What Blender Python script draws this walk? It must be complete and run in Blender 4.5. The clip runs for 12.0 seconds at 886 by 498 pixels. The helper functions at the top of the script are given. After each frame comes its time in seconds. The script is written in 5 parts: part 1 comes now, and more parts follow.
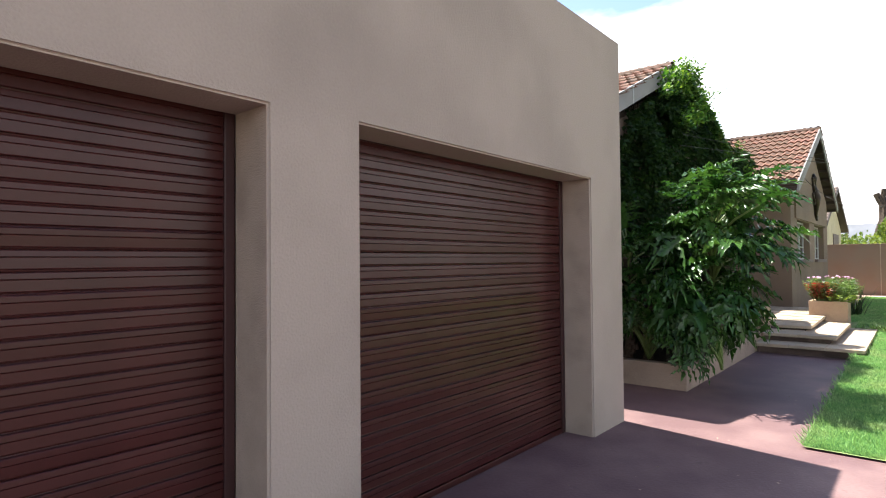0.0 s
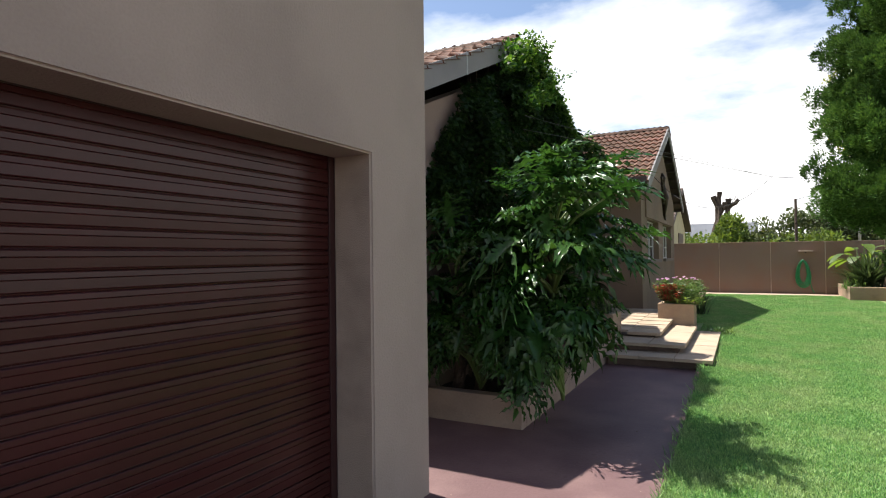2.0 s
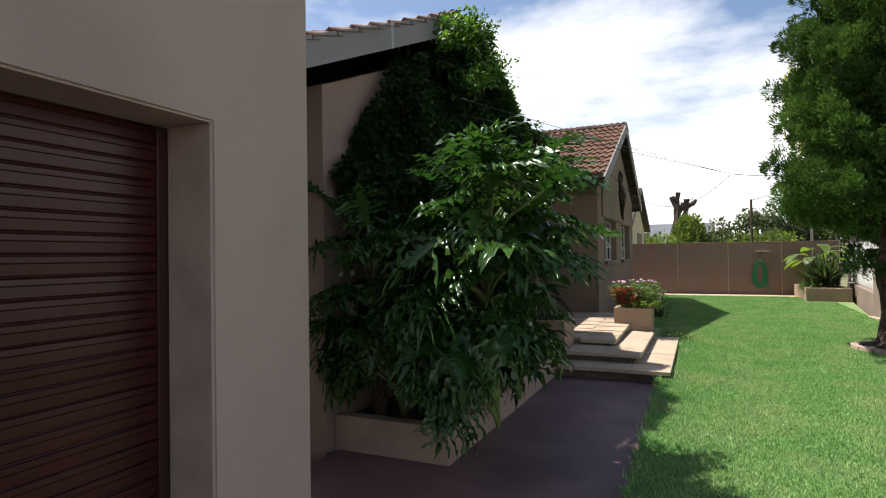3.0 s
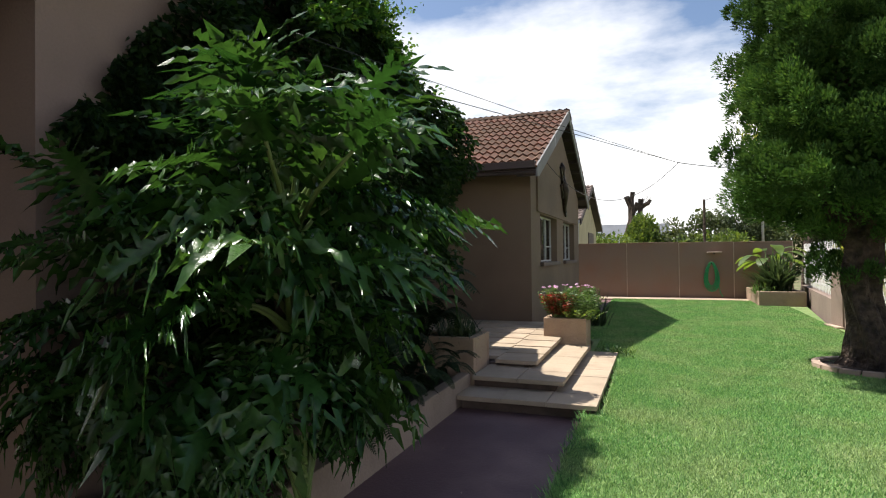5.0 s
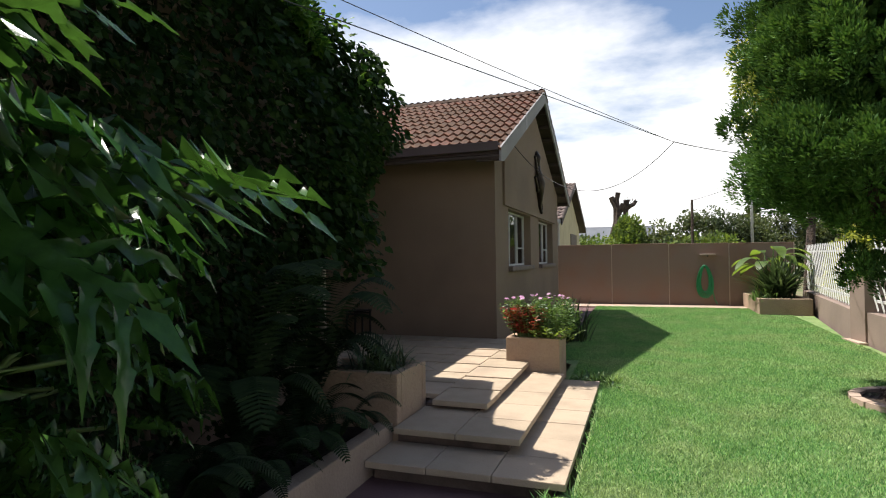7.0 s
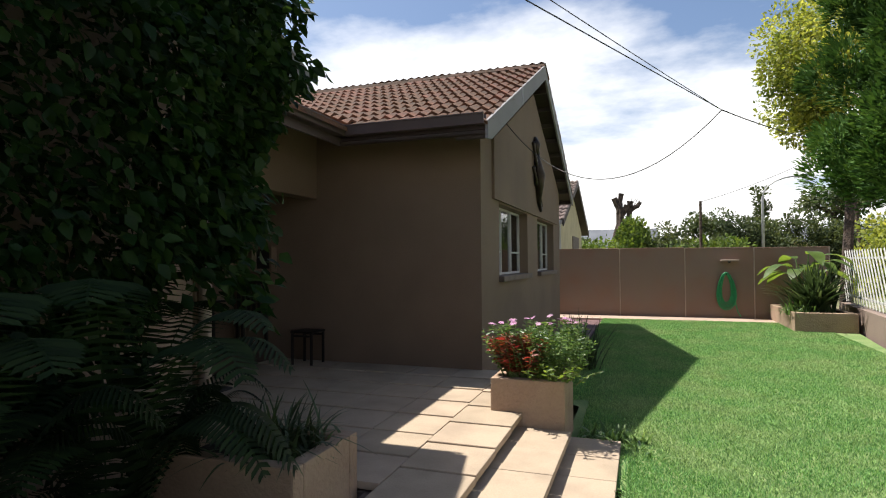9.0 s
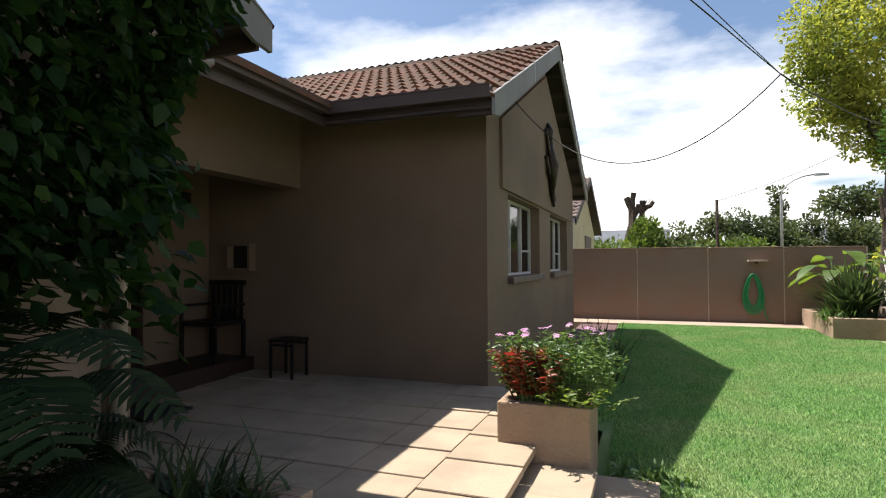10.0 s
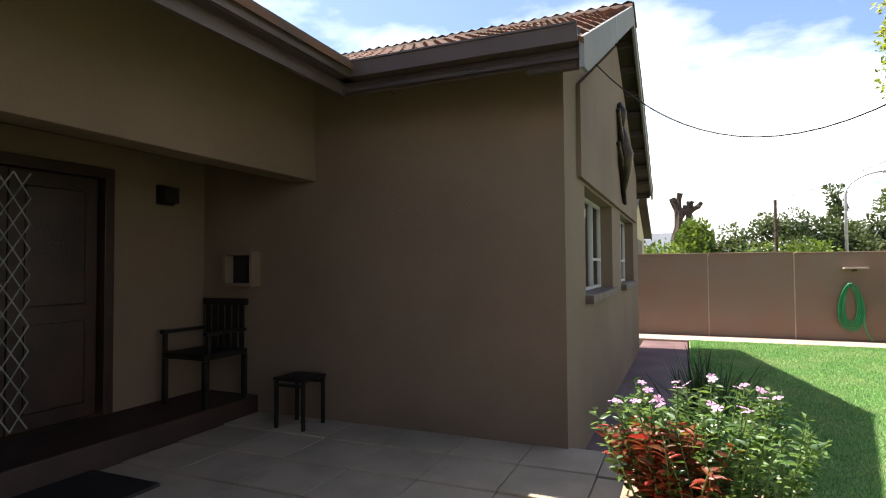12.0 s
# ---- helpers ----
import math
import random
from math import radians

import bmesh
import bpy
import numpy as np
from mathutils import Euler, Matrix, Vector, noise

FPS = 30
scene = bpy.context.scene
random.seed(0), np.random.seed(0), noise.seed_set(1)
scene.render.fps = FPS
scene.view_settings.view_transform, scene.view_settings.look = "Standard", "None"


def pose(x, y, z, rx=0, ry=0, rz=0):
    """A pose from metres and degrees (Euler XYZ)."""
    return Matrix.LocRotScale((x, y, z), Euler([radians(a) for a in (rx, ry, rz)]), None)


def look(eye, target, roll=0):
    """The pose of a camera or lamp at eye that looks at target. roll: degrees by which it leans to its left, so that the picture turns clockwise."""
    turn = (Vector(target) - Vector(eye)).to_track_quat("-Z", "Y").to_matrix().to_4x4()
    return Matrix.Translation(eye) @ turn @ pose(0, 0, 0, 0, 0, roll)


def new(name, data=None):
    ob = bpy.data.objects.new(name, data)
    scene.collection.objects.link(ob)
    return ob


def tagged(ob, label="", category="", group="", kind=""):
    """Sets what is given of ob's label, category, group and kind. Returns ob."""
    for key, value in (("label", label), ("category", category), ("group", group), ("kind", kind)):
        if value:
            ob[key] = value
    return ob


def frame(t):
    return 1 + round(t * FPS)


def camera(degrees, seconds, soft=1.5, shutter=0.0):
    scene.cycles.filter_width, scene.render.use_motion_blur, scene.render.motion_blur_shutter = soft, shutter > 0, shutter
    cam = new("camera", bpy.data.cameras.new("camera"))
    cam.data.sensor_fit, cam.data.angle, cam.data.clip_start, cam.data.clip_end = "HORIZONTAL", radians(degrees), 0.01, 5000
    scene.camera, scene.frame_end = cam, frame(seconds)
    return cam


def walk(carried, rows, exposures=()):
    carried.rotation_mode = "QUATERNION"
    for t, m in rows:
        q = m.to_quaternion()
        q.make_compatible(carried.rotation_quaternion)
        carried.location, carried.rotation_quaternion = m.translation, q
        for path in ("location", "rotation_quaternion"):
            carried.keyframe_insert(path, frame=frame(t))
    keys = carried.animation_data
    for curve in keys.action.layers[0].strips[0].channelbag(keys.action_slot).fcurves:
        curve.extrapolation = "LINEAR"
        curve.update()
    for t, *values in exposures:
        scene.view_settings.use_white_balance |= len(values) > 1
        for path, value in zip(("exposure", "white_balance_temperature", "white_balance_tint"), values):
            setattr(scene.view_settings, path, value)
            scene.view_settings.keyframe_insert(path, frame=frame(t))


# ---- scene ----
cam = camera(76.2, 12.0, soft=1.1)
PATH = [
    (0, (0.096, -0.192, 1.47), (-1.191, 1.338, 1.514), -0.5),
    (0.5, (0.027, 0.198, 1.51), (-1.168, 1.802, 1.543), -0.5),
    (1, (-0.027, 0.634, 1.532), (-1.114, 2.313, 1.559), -0.5),
    (1.5, (-0.088, 1.126, 1.526), (-1.097, 2.852, 1.561), -0.8),
    (2, (-0.135, 1.571, 1.559), (-1.072, 3.338, 1.587), -0.7),
    (2.5, (-0.172, 2.024, 1.559), (-1.055, 3.818, 1.588), -0.8),
    (3, (-0.156, 2.476, 1.579), (-0.984, 4.297, 1.606), -0.8),
    (5, (0.044, 4.291, 1.582), (-0.664, 6.161, 1.606), -0.6),
    (5.5, (0.024, 4.793, 1.595), (-0.664, 6.671, 1.623), -0.9),
    (6, (-0.01, 5.253, 1.595), (-0.682, 7.137, 1.62), -0.7),
    (6.5, (0.018, 5.698, 1.54), (-0.649, 7.583, 1.577), -0.7),
    (7, (-0.026, 6.164, 1.573), (-0.69, 8.05, 1.608), -0.7),
    (9, (-0.328, 8.001, 1.632), (-0.99, 9.888, 1.675), -0.4),
    (9.5, (-0.429, 8.467, 1.605), (-1.103, 10.35, 1.649), -0.3),
    (10, (-0.538, 8.855, 1.602), (-1.228, 10.731, 1.65), -0.3),
    (10.5, (-0.716, 9.254, 1.593), (-1.425, 11.124, 1.644), -0.3),
    (11, (-0.918, 9.617, 1.606), (-1.64, 11.481, 1.66), -0.4),
    (11.5, (-1.103, 9.932, 1.634), (-1.848, 11.787, 1.694), -0.7),
    (12, (-1.242, 10.134, 1.686), (-2.032, 11.97, 1.748), -0.4),
]
EXPOSURES = [(0.0, 1.9), (1.0, 1.52), (1.75, 1.2), (2.5, 0.86), (5.0, 0.8), (9.0, 0.8), (10.5, 1.08), (12.0, 1.54)]
walk(cam, [(t, look(eye, target, roll)) for t, eye, target, roll in PATH], EXPOSURES)
SKY, SUN = 0.050, 5.0

# ---- world, sun ----
world = bpy.data.worlds.new("sky")
scene.world = world
world.use_nodes = True
wn, wl = world.node_tree.nodes, world.node_tree.links
wn.clear()
sky = wn.new("ShaderNodeTexSky")
sky.sky_type, sky.sun_disc = "NISHITA", False
sky.sun_elevation, sky.sun_rotation = radians(64.5), radians(-82)
sky.air_density, sky.dust_density = 1.0, 1.5
wtc = wn.new("ShaderNodeTexCoord")
wsep, wflat = wn.new("ShaderNodeSeparateXYZ"), wn.new("ShaderNodeCombineXYZ")
wl.new(wtc.outputs["Generated"], wsep.inputs[0])


def wmath(op, a, b):
    """One sum of the sky's tree; a and b are sockets or numbers."""
    q = wn.new("ShaderNodeMath")
    q.operation = op
    for k, v in enumerate((a, b)):
        if isinstance(v, (int, float)):
            q.inputs[k].default_value = v
        else:
            wl.new(v, q.inputs[k])
    return q.outputs[0]


# a flat layer of cloud, thick towards the horizon and broken overhead
wup = wmath("MAXIMUM", wsep.outputs[2], 0.0)
wden = wmath("ADD", wup, 0.16)
wl.new(wmath("DIVIDE", wsep.outputs[0], wden), wflat.inputs[0])
wl.new(wmath("DIVIDE", wsep.outputs[1], wden), wflat.inputs[1])
wmap = wn.new("ShaderNodeMapping")
wmap.inputs["Scale"].default_value = (0.85, 1.0, 1.0)
wmap.inputs["Location"].default_value = (0.35, 3.2, 0.1)
wnoise = wn.new("ShaderNodeTexNoise")
wnoise.inputs["Scale"].default_value, wnoise.inputs["Detail"].default_value = 0.95, 8
wnoise.inputs["Roughness"].default_value = 0.55
wcover = wmath("ADD", wnoise.outputs[0], wmath("MINIMUM", wmath("MULTIPLY", wmath("SUBTRACT", 0.36, wup), 0.75), 0.13))
wramp = wn.new("ShaderNodeValToRGB")
wramp.color_ramp.elements[0].position, wramp.color_ramp.elements[1].position = 0.455, 0.64
wgain = wn.new("ShaderNodeMixRGB")
wgain.blend_type = "MULTIPLY"
wgain.inputs[0].default_value, wgain.inputs[2].default_value = 1.0, (1.55, 1.6, 1.68, 1)
wmix = wn.new("ShaderNodeMixRGB")
wmix.inputs[2].default_value = (16.8, 16.6, 16.5, 1)
wbg, wout = wn.new("ShaderNodeBackground"), wn.new("ShaderNodeOutputWorld")
wbg.inputs["Strength"].default_value = SKY
wl.new(wflat.outputs[0], wmap.inputs[0])
wl.new(wmap.outputs[0], wnoise.inputs["Vector"])
wl.new(wcover, wramp.inputs[0])
wl.new(wramp.outputs[0], wmix.inputs[0])
wl.new(sky.outputs[0], wgain.inputs[1])
wl.new(wgain.outputs[0], wmix.inputs[1])
wl.new(wmix.outputs[0], wbg.inputs[0])
wl.new(wbg.outputs[0], wout.inputs[0])
sun = new("sun", bpy.data.lights.new("sun", "SUN"))
sun.data.energy, sun.data.angle, sun.data.color = SUN, radians(0.55), (1.0, 0.95, 0.87)
sun.matrix_world = look((-4.75, 0.7, 10), (0, 0, 0))


# ---- materials ----
def mat(name, col, rough=0.8, var=0.12, scale=6.0, bump=0.15, bscale=90.0, metal=0.0, spec=0.5, tint=None, objvar=0.0, isl=0.0, trans=0.0, blotch=1.0, bdist=0.01, spots=0.0):
    """Principled surface: coarse stains (scale), fine grain (bscale) with relief."""
    m = bpy.data.materials.new(name)
    m.use_nodes = True
    n, l = m.node_tree.nodes, m.node_tree.links
    b = n["Principled BSDF"]
    b.inputs["Roughness"].default_value, b.inputs["Metallic"].default_value = rough, metal
    b.inputs["Specular IOR Level"].default_value = spec
    tc = n.new("ShaderNodeTexCoord")
    big, fine = n.new("ShaderNodeTexNoise"), n.new("ShaderNodeTexNoise")
    big.inputs["Scale"].default_value, big.inputs["Detail"].default_value = scale, 6
    fine.inputs["Scale"].default_value, fine.inputs["Detail"].default_value = bscale, 4
    for q in (big, fine):
        l.new(tc.outputs["Object"], q.inputs["Vector"])
    mix = n.new("ShaderNodeMixRGB")
    t = tint or tuple(c * (1 - 2.2 * var) for c in col)
    mix.inputs[1].default_value, mix.inputs[2].default_value = (*col, 1), (*t, 1)
    ramp = n.new("ShaderNodeValToRGB")
    ramp.color_ramp.elements[0].position, ramp.color_ramp.elements[1].position = 0.42 / blotch, 0.68
    l.new(big.outputs[0], ramp.inputs[0])
    l.new(ramp.outputs[0], mix.inputs[0])
    last = mix.outputs[0]
    if spots:  # flaked and grubby patches
        sp, sr, sm = n.new("ShaderNodeTexNoise"), n.new("ShaderNodeValToRGB"), n.new("ShaderNodeMixRGB")
        sp.inputs["Scale"].default_value, sp.inputs["Detail"].default_value, sp.inputs["Roughness"].default_value = 3.2, 12, 0.72
        sr.color_ramp.elements[0].position, sr.color_ramp.elements[1].position = 0.60, 0.68
        sr.color_ramp.elements[1].color = (spots, spots, spots, 1)
        sm.inputs[2].default_value = (*(0.62 * q for q in col), 1)
        l.new(tc.outputs["Object"], sp.inputs["Vector"])
        l.new(sp.outputs[0], sr.inputs[0])
        l.new(sr.outputs[0], sm.inputs[0])
        l.new(last, sm.inputs[1])
        last = sm.outputs[0]
    hsv = n.new("ShaderNodeHueSaturation")
    ma = n.new("ShaderNodeMath")
    ma.operation = "MULTIPLY_ADD"
    ma.inputs[1].default_value, ma.inputs[2].default_value = 2 * var, 1 - var
    l.new(fine.outputs[0], ma.inputs[0])
    l.new(ma.outputs[0], hsv.inputs["Value"])
    l.new(last, hsv.inputs["Color"])
    last = hsv.outputs[0]
    if objvar or isl:
        src = n.new("ShaderNodeObjectInfo") if objvar else n.new("ShaderNodeNewGeometry")
        out = src.outputs["Random"] if objvar else src.outputs["Random Per Island"]
        v = objvar or isl
        h2, mv, mh = n.new("ShaderNodeHueSaturation"), n.new("ShaderNodeMath"), n.new("ShaderNodeMath")
        mv.operation = mh.operation = "MULTIPLY_ADD"
        mv.inputs[1].default_value, mv.inputs[2].default_value = 2 * v, 1 - v
        mh.inputs[1].default_value, mh.inputs[2].default_value = -0.10 * v, 0.5 + 0.05 * v
        l.new(out, mv.inputs[0])
        l.new(out, mh.inputs[0])
        l.new(mv.outputs[0], h2.inputs["Value"])
        l.new(mh.outputs[0], h2.inputs["Hue"])
        l.new(last, h2.inputs["Color"])
        last = h2.outputs[0]
    l.new(last, b.inputs["Base Color"])
    if bump:
        bp = n.new("ShaderNodeBump")
        bp.inputs["Strength"].default_value, bp.inputs["Distance"].default_value = bump, bdist
        l.new(fine.outputs[0], bp.inputs["Height"])
        l.new(bp.outputs[0], b.inputs["Normal"])
    if trans:
        tr, add = n.new("ShaderNodeBsdfTranslucent"), n.new("ShaderNodeMixShader")
        h3 = n.new("ShaderNodeHueSaturation")
        h3.inputs["Value"].default_value, h3.inputs["Saturation"].default_value, h3.inputs["Hue"].default_value = 2.7, 1.1, 0.48
        l.new(last, h3.inputs["Color"])
        l.new(h3.outputs[0], tr.inputs["Color"])
        add.inputs[0].default_value = trans
        l.new(b.outputs[0], add.inputs[1])
        l.new(tr.outputs[0], add.inputs[2])
        l.new(add.outputs[0], n["Material Output"].inputs[0])
    return m


PLASTER = mat("beige_plaster", (0.30, 0.248, 0.21), 0.9, 0.09, 1.1, 0.45, 85, bdist=0.008, spots=0.10)
ROUGHCAST = mat("rough_plaster", (0.32, 0.25, 0.20), 0.95, 0.10, 4, 0.5, 130, bdist=0.012)
HOUSE = mat("taupe_house_plaster", (0.176, 0.122, 0.083), 0.9, 0.10, 0.8, 0.4, 75, bdist=0.008)
FENCE = mat("brown_pink_wall_paint", (0.20, 0.135, 0.10), 0.9, 0.08, 1.1, 0.4, 60, tint=(0.21, 0.12, 0.08))
PINKWALL = mat("pinkish_wall", (0.24, 0.175, 0.14), 0.9, 0.08, 1.2, 0.4, 60)
DRIVE = mat("purple_red_painted_concrete", (0.112, 0.060, 0.062), 0.62, 0.16, 1.6, 0.3, 40, tint=(0.175, 0.105, 0.100), spots=0.6)
SLAB = mat("cream_paving_slab", (0.385, 0.30, 0.215), 0.85, 0.10, 2.6, 0.35, 70, objvar=0.06, spots=0.35)
SLABEDGE = mat("slab_riser", (0.12, 0.085, 0.07), 0.95, 0.2, 5, 0.5, 60)
PLANTER = mat("planter_plaster", (0.34, 0.24, 0.165), 0.92, 0.14, 3.2, 0.7, 50, tint=(0.30, 0.2, 0.14), bdist=0.015, spots=0.6)
LOWWALL = mat("low_wall_plaster", (0.30, 0.225, 0.175), 0.92, 0.10, 3, 0.6, 50)
ROLLER = mat("maroon_roller_slat", (0.040, 0.0095, 0.0085), 0.30, 0.12, 2.0, 0.06, 120, objvar=0.06, spec=0.25)
GUIDE = mat("dark_maroon_guide", (0.03, 0.008, 0.008), 0.45, 0.12, 3.0, 0.06, 120)
RUBBER = mat("black_rubber", (0.015, 0.013, 0.013), 0.7, 0.2, 8)
TILE = mat("brown_red_concrete_tile", (0.155, 0.068, 0.037), 0.85, 0.22, 4, 0.6, 45, tint=(0.085, 0.052, 0.036), objvar=0.22)
TILES = mat("brown_red_tile_field", (0.155, 0.068, 0.037), 0.85, 0.22, 4, 0.6, 45, tint=(0.085, 0.052, 0.036), isl=0.22)
TILEFAR = mat("grey_brown_tile_field", (0.20, 0.15, 0.13), 0.85, 0.16, 3, 0.5, 45, isl=0.2)
BARGE = mat("grey_fibre_barge_board", (0.21, 0.20, 0.20), 0.7, 0.08, 1.5, 0.15, 60)
FASCIA = mat("brown_purple_fascia", (0.075, 0.053, 0.05), 0.5, 0.1, 2, 0.1, 60)
SOFFIT = mat("dark_brown_eave_timber", (0.055, 0.036, 0.03), 0.7, 0.2, 3, 0.3, 40)
WHITE = mat("white_window_paint", (0.50, 0.49, 0.47), 0.45, 0.05, 3, 0.1, 60)
SILL = mat("brown_sill_tile", (0.11, 0.075, 0.06), 0.6, 0.2, 8, 0.3, 60)
IRON = mat("dark_iron", (0.03, 0.026, 0.024), 0.5, 0.25, 9, 0.3, 80, metal=0.6)
ART = mat("dark_bronze_metal", (0.06, 0.045, 0.036), 0.42, 0.3, 6, 0.3, 40, metal=0.7)
TIMBER = mat("dark_stained_door_timber", (0.035, 0.014, 0.010), 0.45, 0.25, 4, 0.2, 50)
STOEP = mat("dark_red_stoep_floor", (0.040, 0.020, 0.016), 0.55, 0.2, 2.5, 0.2, 50)
SOIL = mat("garden_soil", (0.035, 0.022, 0.015), 1.0, 0.3, 9, 1.0, 40, bdist=0.03)
CONC = mat("pink_concrete_strip", (0.42, 0.31, 0.24), 0.9, 0.12, 3, 0.5, 60)
GROUND = mat("dry_earth_and_grass", (0.10, 0.12, 0.045), 1.0, 0.25, 0.6, 0.6, 20, tint=(0.19, 0.15, 0.09))
TURF = mat("lawn_turf", (0.13, 0.205, 0.065), 1.0, 0.3, 2.2, 0.8, 90, tint=(0.20, 0.255, 0.10))
BLADE = mat("grass_blade", (0.138, 0.285, 0.092), 0.7, 0.25, 1.6, 0, 30, tint=(0.22, 0.31, 0.13), isl=0.5, trans=0.16, spec=0.2)
# lighter copy of the creeper leaf: young shoots, and sunlight painted on upper leaves
LIT_YOUNG = mat("lit_and_young_creeper_leaf", (0.046, 0.112, 0.019), 0.5, 0.15, 2.5, 0, 40, isl=0.6, trans=0.30, spec=0.25)
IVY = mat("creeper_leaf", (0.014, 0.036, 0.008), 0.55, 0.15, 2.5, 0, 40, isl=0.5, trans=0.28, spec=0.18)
PHILO = mat("glossy_split_leaf", (0.031, 0.086, 0.018), 0.27, 0.22, 7, 0.25, 26, objvar=0.25, trans=0.17, spec=0.36)
STEM = mat("green_leaf_stalk", (0.13, 0.19, 0.05), 0.45, 0.15, 6, 0.1, 60)
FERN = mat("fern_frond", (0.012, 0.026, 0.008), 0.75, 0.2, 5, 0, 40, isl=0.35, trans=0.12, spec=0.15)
BARK = mat("rough_brown_bark", (0.085, 0.058, 0.042), 0.95, 0.35, 7, 1.0, 22, bdist=0.06)
CEDAR = mat("cypress_foliage", (0.070, 0.148, 0.032), 0.75, 0.2, 1.6, 0, 30, tint=(0.036, 0.078, 0.020), isl=0.3, trans=0.10, spec=0.15)
GOLD = mat("golden_green_leaf", (0.21, 0.235, 0.05), 0.6, 0.2, 0.9, 0, 30, tint=(0.08, 0.12, 0.02), isl=0.4, trans=0.4)
BUSH = mat("olive_bush_leaf", (0.055, 0.075, 0.022), 0.8, 0.25, 0.5, 0, 20, tint=(0.035, 0.055, 0.02), isl=0.4, trans=0.2)
BUSH2 = mat("bright_bush_leaf", (0.085, 0.135, 0.025), 0.8, 0.25, 0.7, 0, 20, isl=0.4, trans=0.25)
FLOWERLEAF = mat("periwinkle_leaf", (0.075, 0.135, 0.035), 0.42, 0.12, 6, 0, 60, isl=0.4, trans=0.3)
REDLEAF = mat("rust_red_leaf", (0.20, 0.062, 0.026), 0.45, 0.2, 6, 0, 60, isl=0.4, trans=0.3)
PETAL = mat("pale_pink_petal", (0.55, 0.31, 0.45), 0.6, 0.1, 9, 0, 60, isl=0.15, trans=0.3)
STRAP = mat("strap_leaf", (0.04, 0.066, 0.022), 0.5, 0.15, 4, 0, 50, isl=0.35, trans=0.2)
BANANA = mat("broad_paddle_leaf", (0.10, 0.155, 0.03), 0.45, 0.15, 4, 0.1, 50, isl=0.3, trans=0.4)
HOSE = mat("green_garden_hose", (0.02, 0.24, 0.085), 0.4, 0.1, 5, 0.1, 60)
PVC = mat("dirty_white_pipe", (0.30, 0.25, 0.21), 0.6, 0.15, 4, 0.1, 60)
GALV = mat("galvanised_steel", (0.42, 0.42, 0.42), 0.5, 0.1, 4, 0.1, 60, metal=0.5)
PALE = mat("white_palisade_paint", (0.58, 0.57, 0.54), 0.6, 0.08, 4, 0.1, 60)
CREAM = mat("cream_neighbour_plaster", (0.50, 0.44, 0.28), 0.9, 0.08, 1.5, 0.3, 60)
GREYROOF = mat("grey_sheet_roof", (0.12, 0.13, 0.15), 0.8, 0.15, 0.5, 0.2, 20)
BLACK = mat("black_cable", (0.02, 0.02, 0.02), 0.6, 0.1, 4, 0)
CURTAIN = mat("pale_net_curtain", (0.55, 0.53, 0.50), 0.9, 0.1, 6, 0.3, 40)
DARKROOM = mat("dim_room_plaster", (0.20, 0.18, 0.16), 0.9, 0.1, 2)
glass = bpy.data.materials.new("window_glass")
glass.use_nodes = True
gn = glass.node_tree.nodes
gb, gg, gm = gn.new("ShaderNodeBsdfTransparent"), gn.new("ShaderNodeBsdfGlossy"), gn.new("ShaderNodeMixShader")
gf = gn.new("ShaderNodeFresnel")
gg.inputs["Roughness"].default_value, gf.inputs["IOR"].default_value = 0.02, 1.9
glass.node_tree.links.new(gf.outputs[0], gm.inputs[0])
glass.node_tree.links.new(gb.outputs[0], gm.inputs[1])
glass.node_tree.links.new(gg.outputs[0], gm.inputs[2])
glass.node_tree.links.new(gm.outputs[0], gn["Material Output"].inputs[0])

# ---- mesh helpers ----
rnd = random.Random(7)
rng = np.random.default_rng(5)


def box(bm, x0, x1, y0, y1, z0, z1, bevel=0.0):
    vs = [bm.verts.new(p) for p in ((x0, y0, z0), (x1, y0, z0), (x1, y1, z0), (x0, y1, z0), (x0, y0, z1), (x1, y0, z1), (x1, y1, z1), (x0, y1, z1))]
    fs = [bm.faces.new([vs[i] for i in q]) for q in ((3, 2, 1, 0), (4, 5, 6, 7), (0, 1, 5, 4), (1, 2, 6, 5), (2, 3, 7, 6), (3, 0, 4, 7))]
    if bevel:
        es = {e for q in fs for e in q.edges}
        bmesh.ops.bevel(bm, geom=list(es), offset=bevel, segments=2, affect="EDGES", profile=0.6)
    return bm


def boxes(*rows, bevel=0.0):
    bm = bmesh.new()
    for r in rows:
        box(bm, *r, bevel=bevel)
    return bm


def prism(bm, poly, axis, a, b):
    """A polygon of two coordinates drawn out along axis from a to b."""
    def at(p, v):
        return {"x": (v, p[0], p[1]), "y": (p[0], v, p[1]), "z": (p[0], p[1], v)}[axis]
    lo, hi = [bm.verts.new(at(p, a)) for p in poly], [bm.verts.new(at(p, b)) for p in poly]
    bm.faces.new(lo)
    bm.faces.new(hi[::-1])
    for i in range(len(poly)):
        j = (i + 1) % len(poly)
        bm.faces.new((lo[j], lo[i], hi[i], hi[j]))
    bmesh.ops.recalc_face_normals(bm, faces=bm.faces)
    return bm


